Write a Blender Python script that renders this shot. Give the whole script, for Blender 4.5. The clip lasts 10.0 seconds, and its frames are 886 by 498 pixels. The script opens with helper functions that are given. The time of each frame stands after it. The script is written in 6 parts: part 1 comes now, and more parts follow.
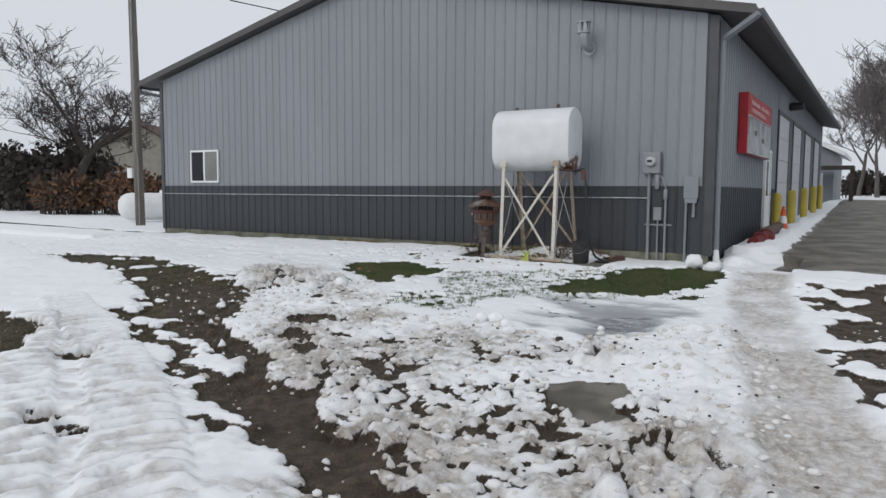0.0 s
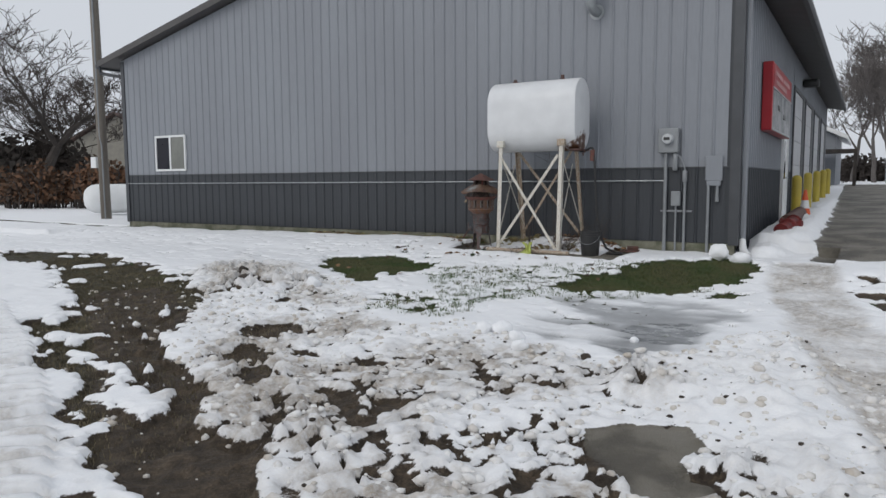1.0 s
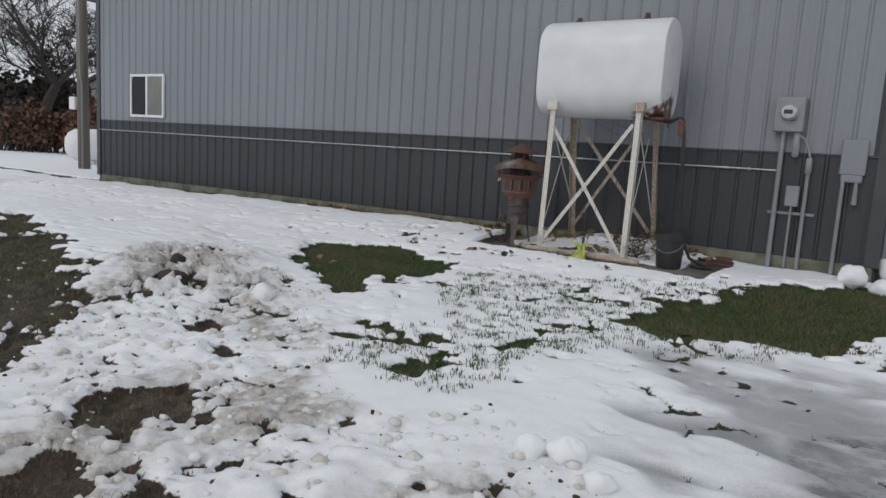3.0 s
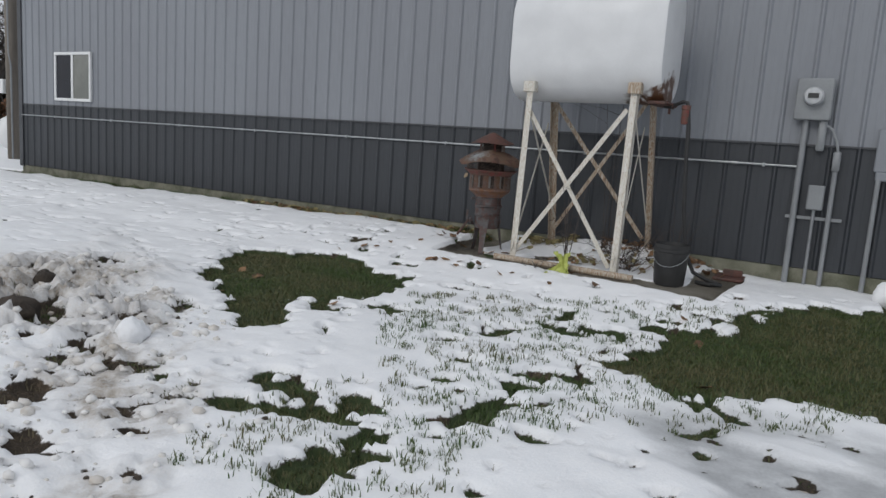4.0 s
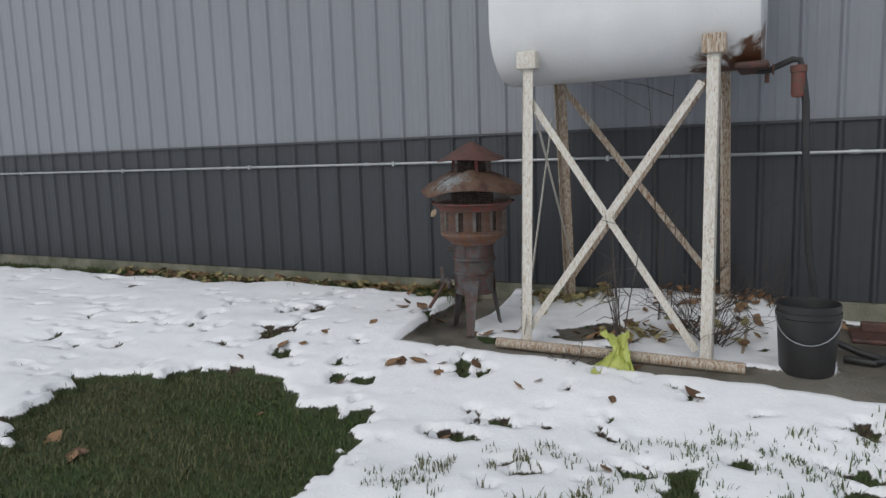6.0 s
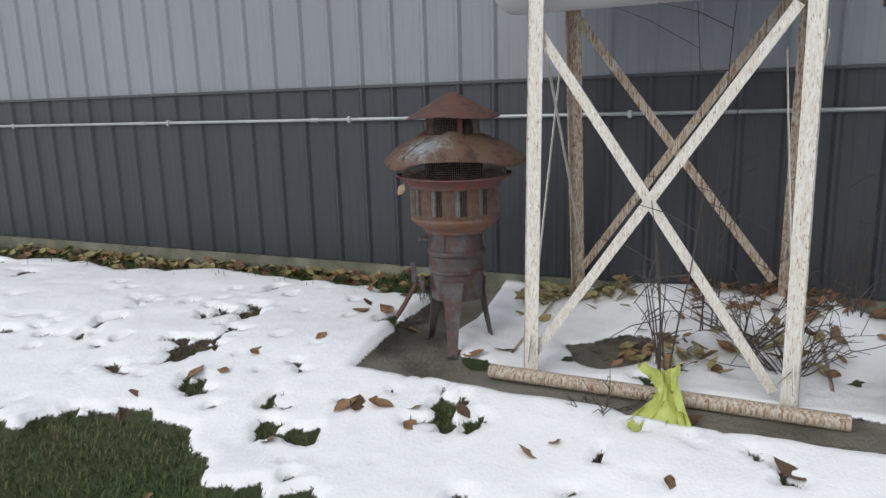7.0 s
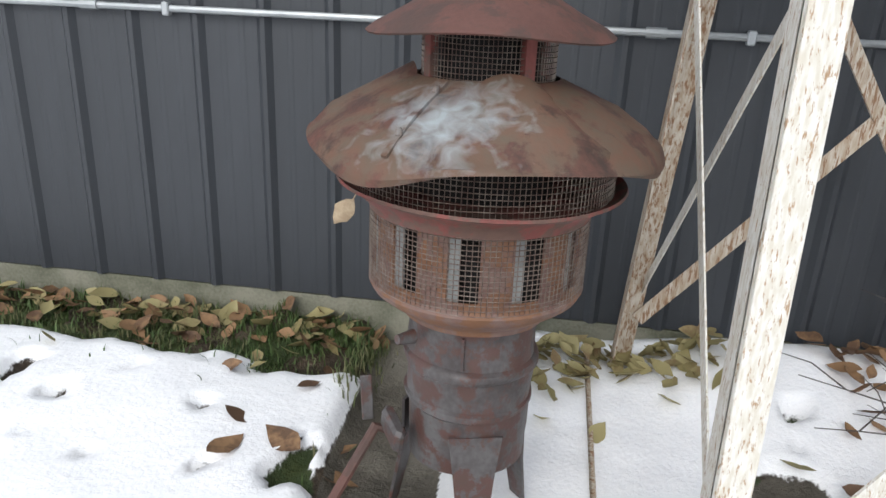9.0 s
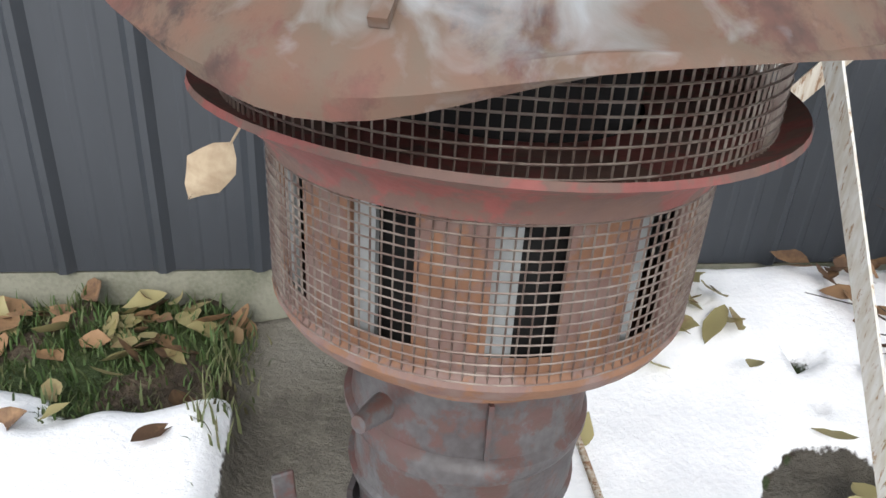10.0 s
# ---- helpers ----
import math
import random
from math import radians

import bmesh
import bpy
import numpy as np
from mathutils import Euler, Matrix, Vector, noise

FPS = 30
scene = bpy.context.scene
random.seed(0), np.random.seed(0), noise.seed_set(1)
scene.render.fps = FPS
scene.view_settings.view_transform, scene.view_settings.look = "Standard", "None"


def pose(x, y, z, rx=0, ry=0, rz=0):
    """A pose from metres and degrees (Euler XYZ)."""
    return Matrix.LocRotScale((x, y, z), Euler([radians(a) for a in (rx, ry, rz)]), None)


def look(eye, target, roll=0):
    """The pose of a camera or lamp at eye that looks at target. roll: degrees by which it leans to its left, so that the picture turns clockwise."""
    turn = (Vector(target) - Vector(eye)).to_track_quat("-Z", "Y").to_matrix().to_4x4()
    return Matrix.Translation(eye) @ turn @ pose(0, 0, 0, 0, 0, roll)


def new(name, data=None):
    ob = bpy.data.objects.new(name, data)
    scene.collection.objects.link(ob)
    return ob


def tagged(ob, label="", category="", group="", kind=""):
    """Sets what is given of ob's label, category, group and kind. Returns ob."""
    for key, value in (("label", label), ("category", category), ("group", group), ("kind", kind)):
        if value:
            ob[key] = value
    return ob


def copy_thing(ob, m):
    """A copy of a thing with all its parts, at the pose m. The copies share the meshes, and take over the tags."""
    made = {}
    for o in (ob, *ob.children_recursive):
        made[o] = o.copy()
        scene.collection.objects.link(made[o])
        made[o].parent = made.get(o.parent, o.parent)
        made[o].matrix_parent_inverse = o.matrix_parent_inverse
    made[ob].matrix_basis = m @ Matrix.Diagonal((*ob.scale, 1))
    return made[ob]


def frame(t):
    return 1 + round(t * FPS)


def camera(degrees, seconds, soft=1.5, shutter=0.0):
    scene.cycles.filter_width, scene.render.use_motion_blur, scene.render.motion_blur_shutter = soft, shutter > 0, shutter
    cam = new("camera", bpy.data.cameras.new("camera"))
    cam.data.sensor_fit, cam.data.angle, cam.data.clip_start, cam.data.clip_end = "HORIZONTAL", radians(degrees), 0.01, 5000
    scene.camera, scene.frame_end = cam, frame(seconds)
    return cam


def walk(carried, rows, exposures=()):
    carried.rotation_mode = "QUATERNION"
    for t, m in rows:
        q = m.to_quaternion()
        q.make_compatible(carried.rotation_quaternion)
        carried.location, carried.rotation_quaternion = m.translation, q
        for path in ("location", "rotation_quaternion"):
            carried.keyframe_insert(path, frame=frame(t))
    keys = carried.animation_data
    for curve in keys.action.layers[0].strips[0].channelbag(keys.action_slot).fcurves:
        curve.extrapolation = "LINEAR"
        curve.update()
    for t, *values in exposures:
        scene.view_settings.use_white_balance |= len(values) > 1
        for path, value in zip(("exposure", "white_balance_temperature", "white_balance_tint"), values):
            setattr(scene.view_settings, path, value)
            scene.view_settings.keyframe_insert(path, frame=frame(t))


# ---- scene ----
cam = camera(64.4, 10.0)
PATH = [
    (0, (1.445, -1.145, 1.827), (0.389, 0.545, 1.663), 0.3),
    (0.5, (1.032, -0.509, 1.856), (-0.108, 1.131, 1.75), 2.4),
    (1, (0.631, 0.122, 1.723), (-0.398, 1.827, 1.533), -0.3),
    (1.5, (0.17, 0.729, 1.731), (-0.94, 2.359, 1.395), 2.5),
    (2, (-0.138, 1.346, 1.742), (-1.025, 3.105, 1.397), -0.9),
    (2.5, (-0.476, 2.034, 1.81), (-1.505, 3.718, 1.488), -2.8),
    (2.7, (-0.671, 2.269, 1.767), (-1.746, 3.932, 1.483), 3.8),
    (3.8, (-1.345, 3.78, 1.705), (-2.42, 5.446, 1.44), 1.9),
    (4, (-1.5, 4.011, 1.71), (-2.519, 5.706, 1.415), 3.9),
    (4.5, (-1.884, 4.602, 1.717), (-2.812, 6.308, 1.24), -2.1),
    (5, (-2.363, 5.147, 1.757), (-3.391, 6.841, 1.485), 0.8),
    (5.5, (-2.724, 5.721, 1.75), (-3.591, 7.485, 1.382), -0.5),
    (5.7, (-2.85, 5.986, 1.776), (-3.775, 7.74, 1.521), -1.8),
    (6.8, (-3.498, 7.288, 1.805), (-4.266, 9.097, 1.432), -1.9),
    (7, (-3.61, 7.491, 1.817), (-4.417, 9.274, 1.408), -1.7),
    (7.3, (-3.845, 7.826, 1.792), (-4.637, 9.599, 1.311), -1.3),
    (7.5, (-3.97, 8.026, 1.81), (-4.691, 9.817, 1.29), 0.8),
    (8, (-4.234, 8.589, 1.797), (-4.842, 10.401, 1.207), 0.7),
    (8.5, (-4.591, 8.975, 1.784), (-5.162, 10.8, 1.196), 0.1),
    (9, (-4.856, 9.299, 1.806), (-5.105, 11.162, 1.123), 2.6),
    (9.2, (-4.899, 9.471, 1.78), (-5.127, 11.322, 1.058), 0.9),
    (9.5, (-4.988, 9.697, 1.778), (-5.105, 11.52, 0.964), 0.6),
    (10, (-5.112, 9.98, 1.625), (-4.831, 11.741, 0.72), 3.6),
]
walk(cam, [(t, look(eye, target, roll)) for t, eye, target, roll in PATH],
     exposures=[(0, 0.0), (2.5, -0.25), (4.5, -0.1), (5.5, -0.1), (7.0, 0.35), (7.5, 0.38), (8, 0.28), (8.5, 0.75), (9, 1.0), (10, 1.4)])

# ---- world and sun: flat winter overcast ----
world = bpy.data.worlds.new("overcast_sky")
scene.world = world
world.use_nodes = True
wn, wl = world.node_tree.nodes, world.node_tree.links
wn.clear()
sky = wn.new("ShaderNodeTexSky")
sky.sky_type, sky.sun_disc = "NISHITA", False
sky.sun_elevation, sky.sun_rotation = radians(32), radians(200)
sky.dust_density = 4.0
pale = wn.new("ShaderNodeHueSaturation")
pale.inputs["Saturation"].default_value = 0.25
pale.inputs["Value"].default_value = 0.1
cloud = wn.new("ShaderNodeMixRGB")
cloud.inputs["Fac"].default_value = 0.8
cloud.inputs["Color2"].default_value = (0.785, 0.83, 0.905, 1)
bg = wn.new("ShaderNodeBackground")
bg.inputs["Strength"].default_value = 0.95
wo = wn.new("ShaderNodeOutputWorld")
wl.new(sky.outputs["Color"], pale.inputs["Color"])
wl.new(pale.outputs["Color"], cloud.inputs["Color1"])
wl.new(cloud.outputs["Color"], bg.inputs["Color"])
wl.new(bg.outputs["Background"], wo.inputs["Surface"])
sun_data = bpy.data.lights.new("sun", "SUN")
sun_data.energy, sun_data.angle, sun_data.color = 0.6, radians(25), (1.0, 0.97, 0.92)
sun = new("sun", sun_data)
sun.matrix_world = look((-8, -20, 20), (-4, 8, 0))


# ---- mesh tools ----
class B:
    """Collects vertices and faces of one mesh."""

    def __init__(self):
        self.v, self.f = [], []

    def add(self, verts, faces):
        n = len(self.v)
        self.v.extend([tuple(p) for p in verts])
        self.f.extend([tuple(n + i for i in f) for f in faces])
        return self

    def box(self, lo, hi, m=None, ch=0.0):
        """A box; ch chamfers its vertical edges and rims a little."""
        x0, y0, z0 = lo
        x1, y1, z1 = hi
        if ch <= 0:
            p = [(x0, y0, z0), (x1, y0, z0), (x1, y1, z0), (x0, y1, z0), (x0, y0, z1), (x1, y0, z1), (x1, y1, z1), (x0, y1, z1)]
            fc = [(3, 2, 1, 0), (4, 5, 6, 7), (0, 1, 5, 4), (1, 2, 6, 5), (2, 3, 7, 6), (3, 0, 4, 7)]
        else:
            c = min(ch, (x1 - x0) / 3, (y1 - y0) / 3, (z1 - z0) / 3)

            def ring(a, z):
                return [(x0 + a + c, y0 + a, z), (x1 - a - c, y0 + a, z), (x1 - a, y0 + a + c, z), (x1 - a, y1 - a - c, z),
                        (x1 - a - c, y1 - a, z), (x0 + a + c, y1 - a, z), (x0 + a, y1 - a - c, z), (x0 + a, y0 + a + c, z)]
            p = ring(c * 0.6, z0) + ring(0, z0 + c) + ring(0, z1 - c) + ring(c * 0.6, z1)
            fc = [tuple(range(7, -1, -1)), tuple(range(24, 32))]
            for k in range(3):
                for i in range(8):
                    j = (i + 1) % 8
                    fc.append((k * 8 + i, k * 8 + j, k * 8 + 8 + j, k * 8 + 8 + i))
        if m is not None:
            p = [m @ Vector(q) for q in p]
        return self.add(p, fc)

    def tube(self, pts, r, seg=8, caps=True):
        """A round bar along pts; r one radius or one for each point."""
        pts = [Vector(p) for p in pts]
        rs = r if isinstance(r, (list, tuple)) else [r] * len(pts)
        verts, faces = [], []
        side = None
        for i, p in enumerate(pts):
            d = (pts[min(i + 1, len(pts) - 1)] - pts[max(i - 1, 0)]).normalized()
            if side is None:
                side = d.orthogonal().normalized()
            else:
                side = (side - d * side.dot(d))
                side = side.normalized() if side.length > 1e-6 else d.orthogonal().normalized()
            up = d.cross(side)
            for k in range(seg):
                a = 2 * math.pi * k / seg
                verts.append(p + (side * math.cos(a) + up * math.sin(a)) * rs[i])
        for i in range(len(pts) - 1):
            for k in range(seg):
                j = (k + 1) % seg
                faces.append((i * seg + k, i * seg + j, (i + 1) * seg + j, (i + 1) * seg + k))
        if caps:
            faces.append(tuple(range(seg - 1, -1, -1)))
            faces.append(tuple(range((len(pts) - 1) * seg, len(pts) * seg)))
        return self.add(verts, faces)

    def bar(self, a, b, w, t, up=(0, 0, 1)):
        """A rectangular bar from a to b, w wide across and t thick."""
        a, b = Vector(a), Vector(b)
        d = (b - a).normalized()
        s = d.cross(Vector(up)).normalized()
        u = s.cross(d)
        q = [(-1, -1), (1, -1), (1, 1), (-1, 1)]
        p = [a + s * (w / 2 * i) + u * (t / 2 * j) for i, j in q] + [b + s * (w / 2 * i) + u * (t / 2 * j) for i, j in q]
        return self.add(p, [(3, 2, 1, 0), (4, 5, 6, 7), (0, 1, 5, 4), (1, 2, 6, 5), (2, 3, 7, 6), (3, 0, 4, 7)])

    def turn(self, prof, seg=32, cx=0.0, cy=0.0, warp=None):
        """A surface of revolution round the upright axis; prof: (radius, height) pairs; warp(angle, i) shifts (radius, height)."""
        verts, faces = [], []
        for i, (r, z) in enumerate(prof):
            for k in range(seg):
                a = 2 * math.pi * k / seg
                dr, dz = warp(a, i) if warp else (0, 0)
                verts.append((cx + (r + dr) * math.cos(a), cy + (r + dr) * math.sin(a), z + dz))
        for i in range(len(prof) - 1):
            for k in range(seg):
                j = (k + 1) % seg
                faces.append((i * seg + k, i * seg + j, (i + 1) * seg + j, (i + 1) * seg + k))
        return self.add(verts, faces)

    def prism(self, outline, z0, z1):
        n = len(outline)
        p = [(x, y, z0) for x, y in outline] + [(x, y, z1) for x, y in outline]
        fc = [tuple(range(n - 1, -1, -1)), tuple(range(n, 2 * n))]
        fc += [(i, (i + 1) % n, n + (i + 1) % n, n + i) for i in range(n)]
        return self.add(p, fc)


def mesh_of(name, b, material, smooth=40):
    me = bpy.data.meshes.new(name)
    me.from_pydata(b.v, [], b.f)
    me.materials.append(material)
    if smooth:
        me.shade_smooth()
        me.set_sharp_from_angle(angle=radians(smooth))
    me.update()
    return me


def part(name, b, material, parent=None, label="", smooth=40):
    """One mesh object; under parent it is a part."""
    ob = new(name, mesh_of(name, b, material, smooth))
    if parent is not None:
        ob.parent = parent
    if label:
        ob["label"] = label
    return ob


def thing(name, label, category, at=(0, 0, 0), group="", kind=""):
    ob = new(name)
    ob.empty_display_size = 0.1
    ob.location = at
    return tagged(ob, label, category, group, kind)


# ---- materials ----
def paint(name, a, b=None, rough=0.6, metal=0.0, scale=3.0, fine=60.0, bump=0.05, mix=(0.35, 0.65), island=0.0, spec=0.5, stretch=(1, 1, 1)):
    """A surface of two blended tones with grain and relief."""
    m = bpy.data.materials.new(name)
    m.use_nodes = True
    n, l = m.node_tree.nodes, m.node_tree.links
    bs = n["Principled BSDF"]
    bs.inputs["Roughness"].default_value = rough
    bs.inputs["Metallic"].default_value = metal
    bs.inputs["Specular IOR Level"].default_value = spec
    b = b or tuple(c * 0.75 for c in a)
    tc = n.new("ShaderNodeTexCoord")
    mp = n.new("ShaderNodeMapping")
    mp.inputs["Scale"].default_value = stretch
    l.new(tc.outputs["Object"], mp.inputs["Vector"])
    big, small = n.new("ShaderNodeTexNoise"), n.new("ShaderNodeTexNoise")
    big.inputs["Scale"].default_value, big.inputs["Detail"].default_value = scale, 6
    small.inputs["Scale"].default_value, small.inputs["Detail"].default_value = fine, 4
    for q in (big, small):
        l.new(mp.outputs["Vector"], q.inputs["Vector"])
    ramp = n.new("ShaderNodeValToRGB")
    ramp.color_ramp.elements[0].position, ramp.color_ramp.elements[1].position = mix
    ramp.color_ramp.elements[0].color, ramp.color_ramp.elements[1].color = (*a, 1), (*b, 1)
    mixf = n.new("ShaderNodeMath")
    mixf.operation = "MULTIPLY_ADD"
    mixf.inputs[1].default_value = 0.35
    l.new(small.outputs["Fac"], mixf.inputs[0])
    sub = n.new("ShaderNodeMath")
    sub.operation = "SUBTRACT"
    sub.inputs[1].default_value = 0.175
    l.new(big.outputs["Fac"], sub.inputs[0])
    l.new(sub.outputs[0], mixf.inputs[2])
    last = mixf.outputs[0]
    if island:
        inf = n.new("ShaderNodeNewGeometry")
        ob = n.new("ShaderNodeObjectInfo")
        sm = n.new("ShaderNodeMath")
        sm.operation = "ADD"
        l.new(inf.outputs["Random Per Island"], sm.inputs[0])
        l.new(ob.outputs["Random"], sm.inputs[1])
        w = n.new("ShaderNodeMath")
        w.operation = "MULTIPLY_ADD"
        w.inputs[1].default_value = island
        l.new(sm.outputs[0], w.inputs[0])
        l.new(last, w.inputs[2])
        s2 = n.new("ShaderNodeMath")
        s2.operation = "SUBTRACT"
        s2.inputs[1].default_value = island
        l.new(w.outputs[0], s2.inputs[0])
        last = s2.outputs[0]
    l.new(last, ramp.inputs["Fac"])
    l.new(ramp.outputs["Color"], bs.inputs["Base Color"])
    if bump:
        bp = n.new("ShaderNodeBump")
        bp.inputs["Strength"].default_value, bp.inputs["Distance"].default_value = bump, 0.02
        l.new(small.outputs["Fac"], bp.inputs["Height"])
        l.new(bp.outputs["Normal"], bs.inputs["Normal"])
    return m


def rusty(name, coat, rust=(0.20, 0.075, 0.035), dark=(0.07, 0.03, 0.02), amount=0.5, scale=6.0, rough=0.65, stretch=(1, 1, 1), coat2=None):
    """Painted steel whose coat has given way to rust in patches."""
    m = paint(name, coat, coat2, rough, 0.0, scale * 0.7, 90, 0.08, stretch=stretch)
    n, l = m.node_tree.nodes, m.node_tree.links
    bs = n["Principled BSDF"]
    old = bs.inputs["Base Color"].links[0].from_socket
    mp = [q for q in n if q.type == "MAPPING"][0]
    patch = n.new("ShaderNodeTexNoise")
    patch.inputs["Scale"].default_value, patch.inputs["Detail"].default_value, patch.inputs["Roughness"].default_value = scale, 9, 0.68
    l.new(mp.outputs["Vector"], patch.inputs["Vector"])
    r = n.new("ShaderNodeValToRGB")
    r.color_ramp.elements[0].position, r.color_ramp.elements[1].position = 0.62 - amount * 0.3, 0.68 - amount * 0.3
    l.new(patch.outputs["Fac"], r.inputs["Fac"])
    tone = n.new("ShaderNodeTexNoise")
    tone.inputs["Scale"].default_value, tone.inputs["Detail"].default_value = scale * 3, 5
    l.new(mp.outputs["Vector"], tone.inputs["Vector"])
    t = n.new("ShaderNodeMixRGB")
    t.inputs["Color1"].default_value, t.inputs["Color2"].default_value = (*dark, 1), (*rust, 1)
    l.new(tone.outputs["Fac"], t.inputs["Fac"])
    mx = n.new("ShaderNodeMixRGB")
    l.new(r.outputs["Color"], mx.inputs["Fac"])
    l.new(old, mx.inputs["Color1"])
    l.new(t.outputs["Color"], mx.inputs["Color2"])
    l.new(mx.outputs["Color"], bs.inputs["Base Color"])
    return m


M_LIGHT = paint("pale_grey_siding", (0.232, 0.248, 0.272), (0.208, 0.22, 0.243), 0.5, 0.0, 0.7, 25, 0.01, stretch=(1, 1, 0.25))
M_DARK = paint("charcoal_siding", (0.040, 0.045, 0.053), (0.031, 0.035, 0.041), 0.5, 0.0, 0.9, 25, 0.01, stretch=(1, 1, 0.3))
M_TRIM = paint("dark_grey_trim", (0.058, 0.062, 0.069), (0.046, 0.049, 0.055), 0.5, bump=0.01)
M_RAKE = paint("brown_grey_fascia", (0.075, 0.07, 0.068), (0.06, 0.055, 0.055), 0.5, bump=0.01)
M_ROOF = paint("grey_roof_steel", (0.16, 0.165, 0.17), None, 0.5)
M_CONC = paint("weathered_concrete", (0.23, 0.225, 0.175), (0.10, 0.105, 0.07), 0.85, 0, 5, 90, 0.25)
M_SLAB = paint("wet_concrete_slab", (0.20, 0.185, 0.15), (0.085, 0.08, 0.068), 0.55, 0, 2.2, 70, 0.2, mix=(0.42, 0.52))
M_WHITE = paint("white_paint", (0.78, 0.79, 0.79), (0.70, 0.71, 0.71), 0.45, 0, 2, 40, 0.02)
M_VINYL = paint("white_vinyl", (0.75, 0.76, 0.76), (0.68, 0.69, 0.69), 0.4, bump=0.0)
M_GALV = paint("galvanised_steel", (0.42, 0.44, 0.45), (0.33, 0.35, 0.36), 0.45, 0.6, 8, 60, 0.02)
M_GREYBOX = paint("grey_electrical_paint", (0.25, 0.265, 0.275), (0.21, 0.22, 0.23), 0.5, 0, 5, 60, 0.02)
M_BLACK = paint("black_plastic", (0.02, 0.02, 0.021), (0.03, 0.03, 0.03), 0.5, 0, 6, 60, 0.03)
# near-black lining behind the heater's slots and screens
M_HOLE = paint("black_inside", (0.012, 0.011, 0.011), None, 0.9)
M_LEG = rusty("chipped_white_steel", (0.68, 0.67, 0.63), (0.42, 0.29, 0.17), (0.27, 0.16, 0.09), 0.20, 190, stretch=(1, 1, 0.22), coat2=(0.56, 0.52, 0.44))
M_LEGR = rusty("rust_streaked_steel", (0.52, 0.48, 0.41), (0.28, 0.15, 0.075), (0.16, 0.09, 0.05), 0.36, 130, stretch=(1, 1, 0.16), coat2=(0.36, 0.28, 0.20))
M_RUST = rusty("brown_rust", (0.125, 0.055, 0.043), (0.10, 0.048, 0.036), (0.05, 0.034, 0.03), 0.5, 9)
M_REDRUST = rusty("faded_red_rust", (0.20, 0.055, 0.045), (0.15, 0.08, 0.055), (0.08, 0.045, 0.04), 0.52, 16)
M_HAT = rusty("rusted_cowl_steel", (0.135, 0.060, 0.045), (0.16, 0.066, 0.042), (0.085, 0.088, 0.066), 0.58, 9, rough=0.62, coat2=(0.052, 0.034, 0.028))
M_HAT.node_tree.nodes["Principled BSDF"].inputs["Specular IOR Level"].default_value = 0.3
M_BARREL = rusty("scorched_sheet_steel", (0.095, 0.09, 0.09), (0.095, 0.036, 0.034), (0.062, 0.045, 0.034), 0.48, 16, rough=0.5, coat2=(0.05, 0.042, 0.042))
M_TAN = rusty("tan_heat_shield", (0.21, 0.10, 0.052), (0.13, 0.05, 0.04), (0.20, 0.15, 0.125), 0.5, 18)
M_MESH = paint("wire_cloth", (0.24, 0.20, 0.17), (0.13, 0.085, 0.07), 0.5, 0.5, 30, 120, 0)
M_GLASS = paint("dark_window_glass", (0.014, 0.015, 0.022), None, 0.06, 0, 2, 20, 0, spec=0.25)
M_BLIND = paint("window_blind", (0.19, 0.195, 0.175), (0.14, 0.145, 0.13), 0.4, 0, 2, 20, 0)
M_POLE = paint("weathered_pole_wood", (0.19, 0.17, 0.145), (0.11, 0.095, 0.08), 0.85, 0, 3, 60, 0.3, stretch=(1, 1, 0.08))
M_BARK = paint("dark_bark", (0.055, 0.046, 0.04), (0.035, 0.03, 0.027), 0.9, 0, 4, 40, 0.3)
M_TWIG = paint("bare_twigs", (0.075, 0.062, 0.055), (0.05, 0.042, 0.038), 0.9, bump=0)
M_FARTWIG = paint("far_bare_twigs", (0.13, 0.115, 0.11), (0.10, 0.09, 0.085), 0.9, bump=0)
M_HEDGE = paint("russet_hedge_leaves", (0.13, 0.062, 0.03), (0.055, 0.035, 0.022), 0.8, 0, 2, 30, 0, island=0.3)
M_RED = paint("red_sign_paint", (0.42, 0.02, 0.03), (0.36, 0.02, 0.028), 0.35, bump=0)
M_ACRYL = paint("sign_face_acrylic", (0.55, 0.56, 0.57), (0.30, 0.32, 0.34), 0.25, 0, 2.5, 20, 0)
M_YELLOW = paint("yellow_bollard_paint", (0.55, 0.43, 0.06), (0.45, 0.35, 0.06), 0.5, 0, 3, 40, 0.03)
M_ORANGE = paint("orange_cone_plastic", (0.75, 0.12, 0.03), (0.62, 0.10, 0.03), 0.45, bump=0)
M_DOORGREY = paint("grey_overhead_door", (0.55, 0.56, 0.58), (0.48, 0.49, 0.51), 0.45, bump=0)
M_HYDRANT = rusty("faded_hydrant_red", (0.20, 0.028, 0.026), (0.12, 0.03, 0.028), (0.07, 0.02, 0.02), 0.3, 7)
M_RAG = paint("lime_plastic_bag", (0.46, 0.50, 0.13), (0.33, 0.38, 0.08), 0.4, 0, 12, 50, 0.1)
M_STRIP = paint("dull_zinc_strip", (0.27, 0.28, 0.275), (0.20, 0.205, 0.20), 0.55, 0.25, 14, 90, 0.03)
M_PALELEAF = paint("bleached_leaf", (0.42, 0.33, 0.22), (0.30, 0.22, 0.14), 0.75, 0, 30, 120, 0.15)
M_LEAF = paint("dry_fallen_leaves", (0.26, 0.15, 0.075), (0.10, 0.055, 0.03), 0.7, 0, 20, 90, 0.1, island=0.45)
